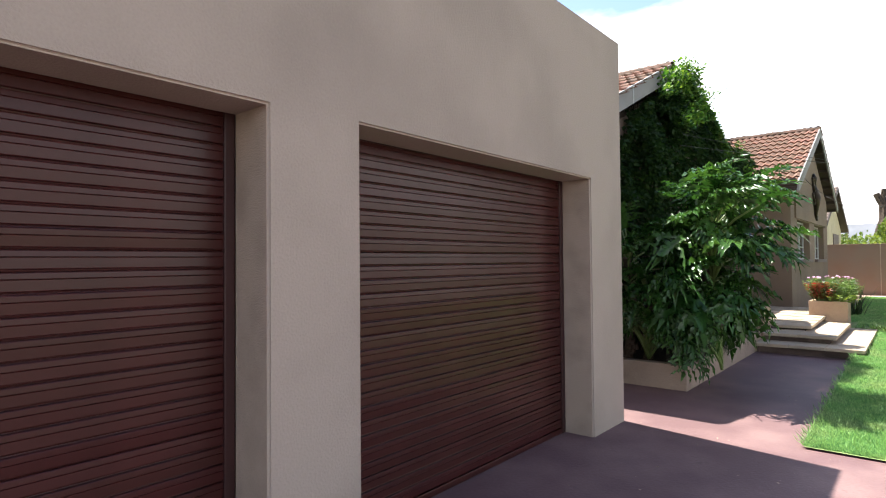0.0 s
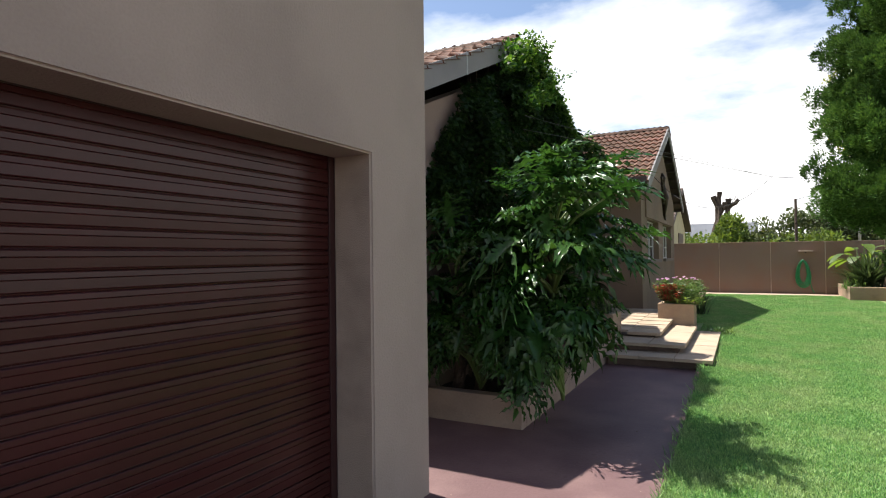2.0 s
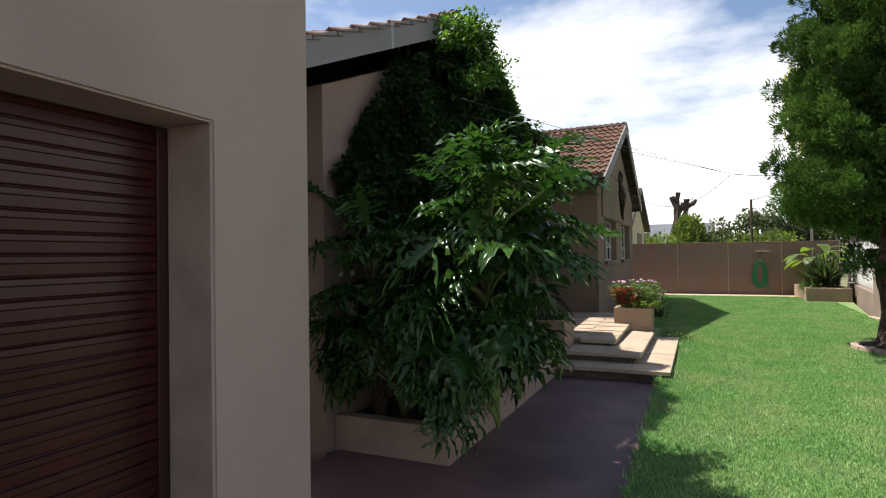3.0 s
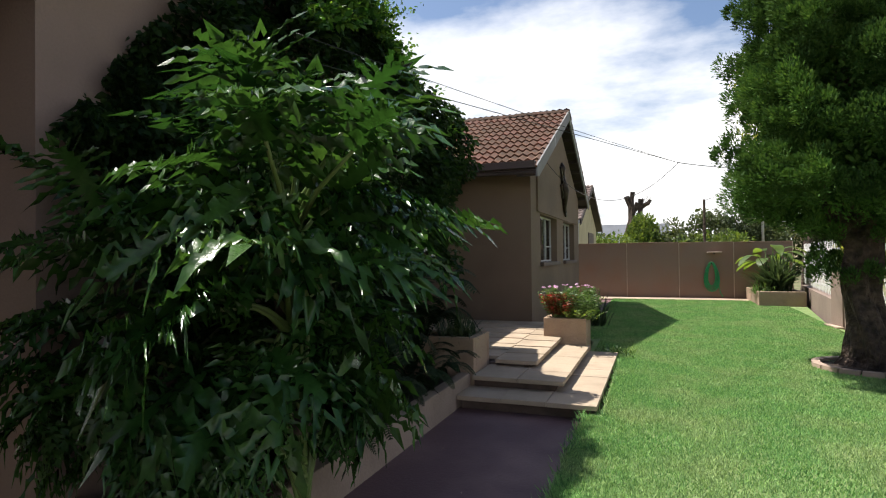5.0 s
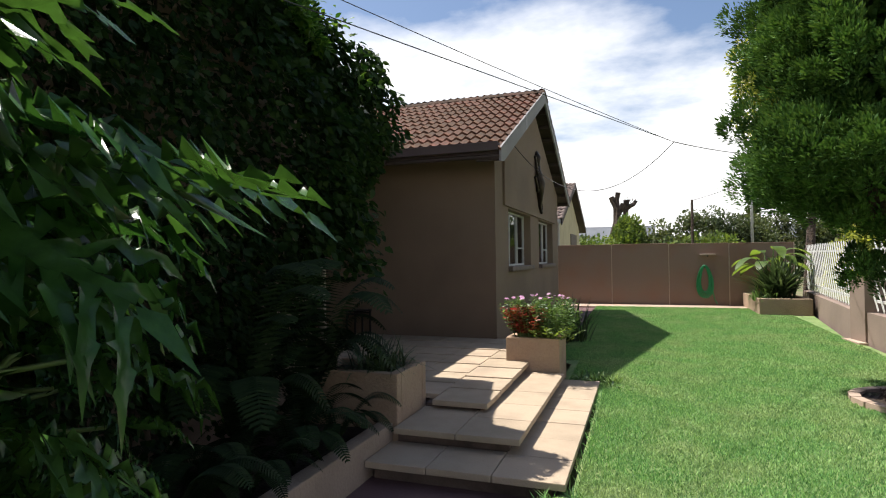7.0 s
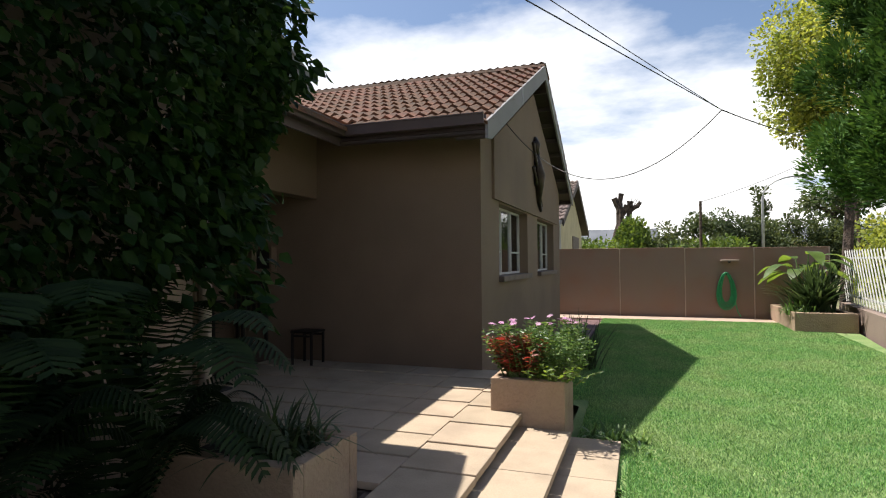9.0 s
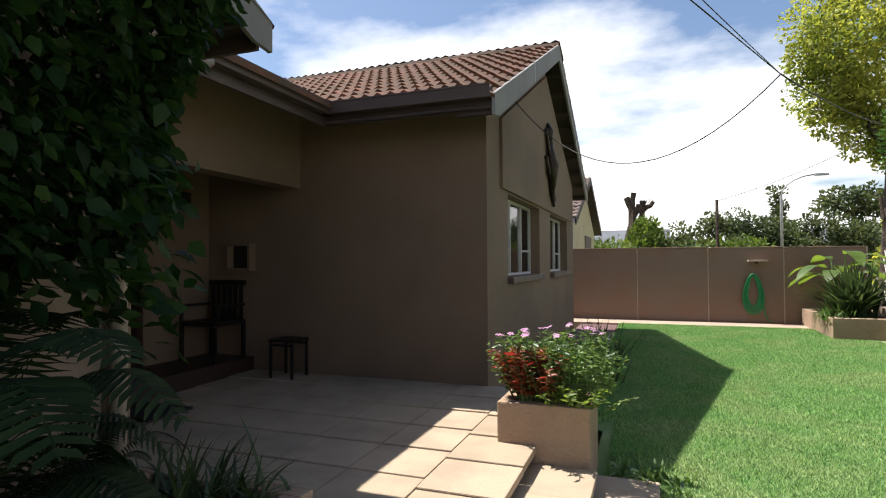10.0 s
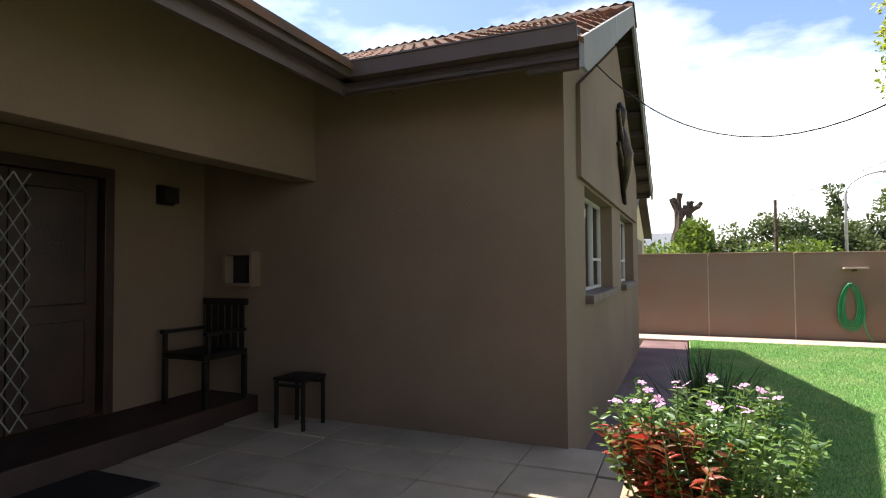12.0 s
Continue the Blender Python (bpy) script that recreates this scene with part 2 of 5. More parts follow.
def tube(bm, pts, radii, sides=8):
    """A round bar along points, with a radius at each."""
    pts = [Vector(p) for p in pts]
    radii = [radii] * len(pts) if isinstance(radii, (int, float)) else radii
    rings = []
    for i, p in enumerate(pts):
        d = (pts[min(i + 1, len(pts) - 1)] - pts[max(i - 1, 0)]).normalized()
        a = d.cross(Vector((0.31, 0.2, 0.93)))
        if a.length < 0.1:
            a = d.cross(Vector((1, 0, 0)))
        a.normalize()
        b = d.cross(a)
        rings.append([bm.verts.new(p + radii[i] * (math.cos(k * math.tau / sides) * a + math.sin(k * math.tau / sides) * b)) for k in range(sides)])
    for r, s in zip(rings, rings[1:]):
        for k in range(sides):
            bm.faces.new((r[k], r[(k + 1) % sides], s[(k + 1) % sides], s[k]))
    bm.faces.new(rings[0][::-1])
    bm.faces.new(rings[-1])
    return bm


def finish(bm, name, material, smooth=False):
    me = bpy.data.meshes.new(name)
    bm.normal_update()
    bm.to_mesh(me)
    bm.free()
    me.materials.append(material)
    if smooth:
        for p in me.polygons:
            p.use_smooth = True
    return me


def thing(name, label, category, at=(0, 0, 0), group="", kind=""):
    ob = new(name)
    ob.empty_display_size = 0.1
    ob.location = at
    return tagged(ob, label, category, group, kind)


def part(name, bm, material, parent, label="", smooth=False, kind=""):
    """One mesh object under a thing; bm (or a mesh) is in the world's coordinates."""
    me = bm if isinstance(bm, bpy.types.Mesh) else finish(bm, name, material, smooth)
    ob = new(name, me)
    if parent is not None:
        ob.parent = parent
        up = Matrix.Translation(parent.location)
        if parent.parent is not None:
            up = Matrix.Translation(parent.parent.location)
        ob.matrix_parent_inverse = up.inverted() if parent.type == "EMPTY" else Matrix()
    return tagged(ob, label, kind=kind)


def solid(name, bm, material, label, category, kind="", smooth=False, group=""):
    """A thing or piece of the setting that is one mesh."""
    return tagged(new(name, finish(bm, name, material, smooth)), label, category, group, kind)


def cloud_mesh(name, verts, faces, pos, rot, size, material):
    """Many copies of a small leaf in one mesh: pos (n,3), rot (n,3,3), size (n,)."""
    verts, faces = np.asarray(verts, float), np.asarray(faces)
    n, k, fk = len(pos), len(verts), faces.shape[1]
    co = np.einsum("nij,kj->nki", rot, verts) * np.asarray(size)[:, None, None] + np.asarray(pos)[:, None, :]
    idx = (faces[None] + (np.arange(n) * k)[:, None, None]).reshape(-1)
    me = bpy.data.meshes.new(name)
    me.vertices.add(n * k)
    me.vertices.foreach_set("co", co.reshape(-1).astype(np.float32))
    nf = n * len(faces)
    me.loops.add(nf * fk)
    me.loops.foreach_set("vertex_index", idx.astype(np.int32))
    me.polygons.add(nf)
    me.polygons.foreach_set("loop_start", (np.arange(nf) * fk).astype(np.int32))
    me.polygons.foreach_set("loop_total", np.full(nf, fk, np.int32))
    me.update(calc_edges=True)
    me.materials.append(material)
    return me


def turns(ahead, spin=None, jitter=0.5):
    """Turns (n,3,3) that take y to about the given directions and z to about up, with some disorder."""
    n = len(ahead)
    a = np.asarray(ahead, float) + rng.normal(0, jitter, (n, 3))
    a /= np.linalg.norm(a, axis=1, keepdims=True) + 1e-9
    up = np.array([0, 0, 1.0]) + rng.normal(0, 0.45 + jitter * 0.4, (n, 3))
    x = np.cross(a, up)
    x /= np.linalg.norm(x, axis=1, keepdims=True) + 1e-9
    z = np.cross(x, a)
    return np.stack([x, a, z], 2)


LEAF_V = [(0, 0, 0), (0.30, 0.35, 0.07), (0, 0.42, 0), (-0.30, 0.35, 0.07), (0, 1, -0.12), (0.2, 0.72, 0.03), (-0.2, 0.72, 0.03)]
LEAF_F = [(0, 1, 5, 2), (0, 2, 6, 3), (2, 5, 4, 4), (2, 4, 4, 6)]
LEAF_F3 = [(0, 1, 2), (1, 5, 2), (5, 4, 2), (2, 4, 6), (2, 6, 3), (0, 2, 3)]
SPRAY_V = [(0, 0, 0), (0.30, 0.5, 0.05), (0, 1, -0.05), (-0.30, 0.5, 0.05)]
SPRAY_F = [(0, 1, 2, 3)]

# ---- ground ----
def lawn_z(y):
    return 0.02 + 0.013 * max(0.0, min(y, 22.0) - 5.0)


def sheet(name, xs, ys, zf, material, label, category, kind="structure"):
    bm = bmesh.new()
    g = [[bm.verts.new((x, y, zf(x, y))) for x in xs] for y in ys]
    for a, b in zip(g, g[1:]):
        for i in range(len(xs) - 1):
            bm.faces.new((a[i], a[i + 1], b[i + 1], b[i]))
    return solid(name, bm, material, label, category, kind, smooth=True)


far = [-2000, -300, -60, -20, -8, 0, 8, 20, 60, 300, 2000]
sheet("ground", far, far, lambda x, y: -0.12 + 0.013 * max(0, min(y, 22) - 5), GROUND, "dry earth and rough grass reaching the horizon", "ground")
solid("driveway", boxes((-2.9, 6.0, -8.0, 5.10, -0.2, 0.0), (-2.9, -0.45, 5.10, 9.9, -0.2, 0.0)), DRIVE, "worn purple-red painted concrete driveway and path", "driveway", "structure")
solid("wall_path", boxes((-2.05, -1.25, 14.15, 22.0, -0.1, 0.20)), DRIVE, "purple-red painted concrete path along the house wall", "path", "structure")
solid("fence_strip", boxes((-3.0, 2.5, 22.0, 22.8, -0.1, 0.245), bevel=0.01), CONC, "pinkish concrete strip at the foot of the boundary wall", "path", "structure")
LX = (-0.62, 3.4)
bm = bmesh.new()
cols = []
ys = [4.95 + i * 0.25 for i in range(69)]
for y in ys:
    w = 0.015 * math.sin(y * 7.3) + 0.012 * math.sin(y * 17.1)
    x0 = -0.60 + w if y < 9.75 else (-0.47 if y < 12.2 else (-0.95 if y < 14.2 else -1.22))
    x1 = 3.2 if y < 16.5 else 3.05 + 0.115 * (y - 16.6)
    cols.append([bm.verts.new((x0 + (x1 - x0) * k / 10, y, lawn_z(y) - 0.003 + 0.0015 * math.sin(3 * y + k))) for k in range(11)])
for a, b in zip(cols, cols[1:]):
    for k in range(10):
        bm.faces.new((a[k], a[k + 1], b[k + 1], b[k]))
lawn = solid("lawn", bm, TURF, "mown green lawn rising gently towards the wall", "lawn", "structure", smooth=True)
# grass blades on the lawn
n = 640000
gy = 4.97 + 17.0 * rng.random(n) ** 1.25
gx0 = np.where((gy > 9.7) & (gy < 12.5), -0.44, np.where(gy < 12.5, -0.62, np.where(gy < 14.2, -0.86, -1.2)))
gx = gx0 + (3.1 - gx0) * rng.random(n) ** 1.1
gz = 0.02 + 0.013 * np.maximum(0, gy - 5.0)
ang = rng.random(n) * math.tau
lean = rng.normal(0, 0.45, (n, 2))
tall = 0.012 + 0.018 * rng.random(n)
wid = 0.0025 + 0.0025 * rng.random(n)
ax, ay = np.cos(ang) * wid, np.sin(ang) * wid
tri = np.empty((n, 3, 3))
tri[:, 0] = np.stack([gx - ax, gy - ay, gz], 1)
tri[:, 1] = np.stack([gx + ax, gy + ay, gz], 1)
tri[:, 2] = np.stack([gx + lean[:, 0] * tall, gy + lean[:, 1] * tall, gz + tall], 1)
me = cloud_mesh("grass", np.zeros((3, 3)), [(0, 1, 2)], np.zeros((n, 3)), np.tile(np.eye(3), (n, 1, 1)), np.ones(n), BLADE)
me.vertices.foreach_set("co", tri.reshape(-1).astype(np.float32))
me.update()
tagged(new("grass", me), "short green mown grass blades of the lawn", "grass", kind="stuff")
# ragged tufts over the edge of path and steps
tp, ta = [], []
for i in range(900):
    y = 5.0 + 8.3 * rnd.random()
    x = (-0.62 if y < 9.75 or y > 12.8 else -0.45) + rnd.gauss(0, 0.025)
    tp.append((x, y, lawn_z(y) - 0.005))
    ta.append((rnd.gauss(-0.3, 0.5), rnd.gauss(0, 0.5), 1))
tp, ta = np.array(tp), np.array(ta)
me = cloud_mesh("edge_grass", [(-0.06, 0, 0), (0.06, 0, 0), (0, 1, 0.1)], [(0, 1, 2)], tp, turns(ta, jitter=0.35), 0.05 + 0.05 * rng.random(len(tp)), BLADE)
tagged(new("edge_grass", me), "longer ragged grass along the path edge", "grass", kind="stuff")

# ---- garage ----
GX = -1.99
G = thing("garage", "beige plastered double garage with a flat parapet", "garage", (-4, 1, 0))
O1, O2 = (-1.37, 1.15), (1.665, 4.21)
TOP = 3.47
wallbm = bmesh.new()
prism(wallbm, [(-4.2, -0.1), (O1[0], -0.1), (O1[0], 2.135), (O1[1], 2.14), (O1[1], -0.1), (O2[0], -0.1), (O2[0], 2.15), (O2[1], 2.15), (O2[1], -0.1), (4.845, -0.1), (4.845, TOP), (-4.2, TOP)], "x", GX - 0.26, GX)
corner = [e for e in wallbm.edges if all(v.co.x > GX - 0.01 for v in e.verts) and abs(e.verts[0].co.y - e.verts[1].co.y) < 0.01 and any(abs(e.verts[0].co.y - q) < 0.01 for q in (*O1, *O2, 4.845))]
corner += [e for e in wallbm.edges if all(v.co.x > GX - 0.01 and abs(v.co.z - 2.145) < 0.014 for v in e.verts) and any(O[0] - 0.01 <= (e.verts[0].co.y + e.verts[1].co.y) / 2 <= O[1] + 0.01 for O in (O1, O2))]
bmesh.ops.bevel(wallbm, geom=list(set(corner)), offset=0.011, segments=3, affect="EDGES")
part("front_wall", wallbm, PLASTER, G)
part("side_wall", boxes((-8.0, GX - 0.26, 4.6, 4.842, -0.1, TOP)), PLASTER, G)
part("rear_wall", boxes((-8.25, -8.0, -4.2, 4.842, -0.1, TOP)), PLASTER, G)
part("end_wall", boxes((-8.0, GX - 0.26, -4.2, -3.95, -0.1, TOP)), PLASTER, G)
part("roof_slab", boxes((-8.0, GX - 0.26, -3.95, 4.6, 3.1, 3.25)), BARGE, G)
part("floor_slab", boxes((-8.0, GX - 0.01, -3.95, 4.6, -0.2, -0.004)), CONC, G)
# rough-cast reveals of the openings
for a, b in (O1, O2):
    part("door_reveal", boxes((GX - 0.255, GX - 0.012, a - 0.001, a + 0.002, 0, 2.15)), ROUGHCAST, G)
    part("door_reveal", boxes((GX - 0.255, GX - 0.012, b - 0.002, b + 0.001, 0, 2.15)), ROUGHCAST, G)
# one roller slat: a shallow curve with a grooved upper and lower lip
SL = 0.078


def slat_mesh(width):
    bm = bmesh.new()
    prof = [(0.0, 0.0), (0.001, 0.004), (0.0125, 0.006), (0.0145, 0.009), (0.0150, 0.046), (0.0115, 0.0485), (0.0150, 0.051), (0.0145, 0.070), (0.0125, 0.073), (0.001, 0.0755), (0.0, 0.078), (-0.004, 0.078), (-0.004, 0.0)]
    prism(bm, prof, "y", 0.0, width)
    # prism maps (a, b) to x and z for axis y
    return finish(bm, "slat", ROLLER)


for (a, b), nm in ((O1, "door_1"), (O2, "door_2")):
    D = thing("garage_door", "closed maroon roll-up garage door with horizontal slats", "garage door", (-2.27, (a + b) / 2, 0), "garage doors")
    sm = slat_mesh(b - a - 0.02)
    for i in range(29):
        z = 0.045 + i * SL
        if z > 2.24:
            break
        s = part("slat", sm, ROLLER, D)
        s.matrix_basis = Matrix.Translation((-2.275 + 0.0015 * math.sin(i * 2.1), a + 0.01, z)) @ pose(0, 0, 0, 0, rnd.gauss(0.5, 1.5), 0)
    part("bottom_rail", boxes((-2.285, -2.25, a + 0.01, b - 0.01, 0.004, 0.045), bevel=0.006), ROLLER, D)
    for y in (a + 0.004, b - 0.054):
        part("guide_rail", boxes((-2.31, -2.248, y, y + 0.05, 0, 2.3), bevel=0.004), GUIDE, D, "dark maroon side channel")
    part("drum_housing", boxes((-2.6, -2.285, a, b, 2.2, 2.5)), RUBBER, D)

# ---- house, gable wing beside the garage ----
BX = -2.70           # face of the barge boards
AW = -2.95           # gable wall
AY, AZ = 8.62, 4.46  # ridge
PZ = 0.42            # patio level
H = thing("house", "taupe plastered house with brown tiled gable roofs", "house", (-5, 11, 0))


def gable_wall(x0, x1, y0, y1, z0, ze, yr, slope):
    zr = ze + slope * (yr - y0)
    bm = bmesh.new()
    prism(bm, [(y0, z0), (y1, z0), (y1, ze), (yr, zr), (y0, ze)], "x", x0, x1)
    return bm


SLA = 0.445
part("gable_wall", gable_wall(AW - 0.25, AW, 6.27, 10.92, -0.1, 3.0, AY, SLA * 0.93), PINKWALL, H)
part("south_wall", boxes((-9, AW - 0.25, 6.27, 6.52, -0.1, 3.05)), PINKWALL, H)
part("north_wall", boxes((-5.4, AW - 0.25, 10.67, 10.92, -0.1, 3.05)), HOUSE, H)
part("corner_pillar", boxes((AW - 0.16, AW + 0.03, 10.79, 10.925, 0.0, 2.95), bevel=0.012), HOUSE, H)
part("veranda_back_wall", boxes((-5.65, -5.4, 10.95, 11.75, 0, 3.3), (-5.65, -5.4, 13.2, 14.17, 0, 3.3), (-5.65, -5.4, 11.75, 13.2, 2.47, 3.3)), HOUSE, H)
part("veranda_beam", boxes((-4.36, -4.14, 10.95, 14.17, 2.42, 3.36), bevel=0.012), HOUSE, H)
part("veranda_ceiling", boxes((-5.4, -4.36, 10.95, 14.17, 2.66, 2.72)), SOFFIT, H)
# second gable
BW, B0, B1 = -2.02, 14.12, 20.53
BY, BZ, BBX = 17.35, 4.87, -1.78
SLB = 0.475
W1, W2 = (14.97, 16.86), (17.76, 19.66)
WZ = (1.42, 2.36)
for a, b in ((B0, W1[0]), (W1[1], W2[0]), (W2[1], B1)):
    part("wall_pier", boxes((BW - 0.25, BW, a, b, -0.1, WZ[1])), HOUSE, H)
for a, b in (W1, W2):
    part("under_window_wall", boxes((BW - 0.25, BW, a, b, -0.1, WZ[0])), HOUSE, H)
bwall = bmesh.new()
prism(bwall, [(B0, WZ[1]), (B1, WZ[1]), (B1, 3.10), (BY, 3.10 + SLB * 0.93 * (BY - B0)), (B0, 3.10)], "x", BW - 0.25, BW)
part("gable_head", bwall, HOUSE, H)
pan = bmesh.new()
prism(pan, [(14.62, 2.385), (20.05, 2.385), (20.05, 3.12), (BY, 4.40), (14.62, 3.12)], "x", BW, BW + 0.035)
part("gable_panel", pan, HOUSE, H)
part("second_south_wall", boxes((-9.0, BW - 0.25, B0, B0 + 0.25, -0.1, 3.30)), HOUSE, H)
part("second_north_wall", boxes((-9.0, BW - 0.25, B1 - 0.25, B1, -0.1, 3.05)), HOUSE, H)
part("rear_wall", boxes((-9.25, -9.0, 6.27, B1, -0.1, 4.4)), HOUSE, H)
part("inner_wall", boxes((-5.4, -5.2, 14.42, 20.28, 0.3, 3.0)), DARKROOM, H)
part("inner_floor", boxes((-5.2, BW - 0.25, 14.42, 20.28, 0.2, 0.4)), DARKROOM, H)
part("inner_ceiling", boxes((-5.2, BW - 0.25, 14.42, 20.28, 2.8, 2.86)), DARKROOM, H)


def barge(y_ridge, z_ridge, slope, half, x0, x1, depth=0.24):
    """Two sloping boards that meet at the ridge."""
    for s in (-1, 1):
        bm = bmesh.new()
        ye = y_ridge + s * half
        prism(bm, [(y_ridge, z_ridge), (ye, z_ridge - slope * half), (ye, z_ridge - slope * half - depth * 0.78), (ye - s * 0.16, z_ridge - slope * (half - 0.16) - depth), (y_ridge, z_ridge - depth)], "x", x0, x1)
        part("barge_board", bm, BARGE, H, "grey fibre-cement barge board")
        mid = bmesh.new()
        ym = y_ridge + s * half * 0.52
        prism(mid, [(ym - 0.02, z_ridge - slope * (half * 0.52) + 0.004), (ym + 0.02, z_ridge - slope * (half * 0.52) + 0.004), (ym + 0.02, z_ridge - slope * (half * 0.52) - depth), (ym - 0.02, z_ridge - slope * (half * 0.52) - depth)], "x", x1, x1 + 0.003)
        part("board_joint", mid, GALV, H)


def roof_deck(y_ridge, z_ridge, slope, half, x0, x1, drop=0.10, south=None):
    """Underside boards and rafters of a gable roof."""
    for s in (-1, 1):
        bm = bmesh.new()
        ye = y_ridge + s * half
        z0, z1 = z_ridge - drop, z_ridge - slope * half - drop
        prism(bm, [(y_ridge, z0), (ye, z1), (ye, z1 - 0.03), (y_ridge, z0 - 0.03)], "x", south if south and s < 0 else x0, x1)
        part("roof_deck", bm, SOFFIT, H, "dark brown eave boarding")
        k = 0
        while 0.35 + k * 0.42 < half:
            y = y_ridge + s * (0.35 + k * 0.42)
            z = z_ridge - slope * abs(y - y_ridge) - drop - 0.03
            part("purlin", boxes((x1 - 0.34, x1 - 0.02, y - 0.025, y + 0.025, z - 0.075, z - 0.004)), SOFFIT, H)
            k += 1


HA, HB = 3.10, 3.80
barge(AY, AZ, SLA, HA, BX - 0.03, BX)
barge(BY, BZ, SLB, HB, BBX - 0.03, BBX)
roof_deck(AY, AZ, SLA, HA - 0.02, -9.2, BX - 0.03)
roof_deck(BY, BZ, SLB, HB - 0.02, -9.2, BBX - 0.03, south=-3.5)
md = bmesh.new()
prism(md, [(-3.42, 3.06), (-9.2, 3.06 + 0.45 * 5.78), (-9.2, 3.02 + 0.45 * 5.78), (-3.42, 3.02)], "y", 11.5, 13.7)
part("veranda_roof_deck", md, SOFFIT, H)
md = bmesh.new()
prism(md, [(-3.36, 3.115), (-9.2, 3.115 + 0.45 * 5.84), (-9.2, 3.065 + 0.45 * 5.84), (-3.36, 3.065)], "y", 11.3, 14.6)
part("veranda_roof", md, TILES, H)


FD = 0.09


def gutter(p, q, out):
    """Box gutter over a deep fascia from p to q; out: the side it faces."""
    d, o = (Vector(q) - Vector(p)), Vector(out)
    bm = bmesh.new()
    prof = [(0.0, 0.0), (0.10, 0.0), (0.115, 0.10), (0.125, 0.10), (0.125, 0.112), (0.10, 0.112), (0.09, 0.012), (0.01, 0.012), (0.01, 0.11), (0.0, 0.11)]
    lo = [bm.verts.new(Vector(p) + o * a + Vector((0, 0, b))) for a, b in prof]
    hi = [bm.verts.new(Vector(q) + o * a + Vector((0, 0, b))) for a, b in prof]
    for i in range(len(prof)):
        j = (i + 1) % len(prof)
        bm.faces.new((lo[i], lo[j], hi[j], hi[i]))
    bm.faces.new(lo[::-1])
    bm.faces.new(hi)
    bmesh.ops.recalc_face_normals(bm, faces=bm.faces)
    part("gutter", bm, FASCIA, H, "brown box gutter")
    bm = bmesh.new()
    pf = [(0.0, 0.0), (-0.03, 0.0), (-0.03, -FD), (0.0, -FD)]
    lo = [bm.verts.new(Vector(p) + o * (a - 0.002) + Vector((0, 0, b))) for a, b in pf]
    hi = [bm.verts.new(Vector(q) + o * (a - 0.002) + Vector((0, 0, b))) for a, b in pf]
    for i in range(4):
        j = (i + 1) % 4
        bm.faces.new((lo[i], lo[j], hi[j], hi[i]))
    bm.faces.new(lo[::-1])
    bm.faces.new(hi)
    bmesh.ops.recalc_face_normals(bm, faces=bm.faces)
    part("fascia", bm, FASCIA, H, "brown-purple painted fascia board")


gutter((-3.50, 11.55, 3.025), (-3.50, 13.60, 3.025), (1, 0, 0))
gutter((-3.50, 13.60, 3.025), (BBX - 0.032, 13.60, 3.025), (0, -1, 0))
gutter((-3.5, 11.66, 2.98), (BX - 0.05, 11.66, 2.98), (0, 1, 0))
gutter((-9.0, 5.58, 2.98), (BX - 0.05, 5.58, 2.98), (0, -1, 0))
sf = bmesh.new()
prism(sf, [(-3.50, 2.99), (-4.15, 3.27), (-4.15, 3.29), (-3.50, 3.01)], "y", 11.0, 13.6)
part("eave_soffit", sf, FASCIA, H, "painted sloping eave boarding")
sf = bmesh.new()
vs = [sf.verts.new(q) for q in ((-3.50, 13.6, 2.99), (BBX - 0.04, 13.6, 2.99), (BBX - 0.04, 14.18, 3.26), (-4.15, 14.18, 3.27), (-4.15, 13.6, 3.27))]
sf.faces.new(vs[:4])
sf.faces.new((vs[0], vs[3], vs[4]))
bmesh.ops.solidify(sf, geom=sf.faces[:], thickness=0.01)
part("eave_soffit", sf, FASCIA, H, "painted sloping eave boarding")
dp = bmesh.new()
tube(dp, [(-3.35, 11.9, 2.98), (-3.30, 11.75, 2.93), (-3.0, 11.1, 2.82), (-2.90, 10.85, 2.70), (-2.88, 10.82, 2.5), (-2.88, 10.82, 0.02)], 0.038, 10)
part("downpipe", dp, PVC, H, "dirty white rainwater pipe", smooth=True)


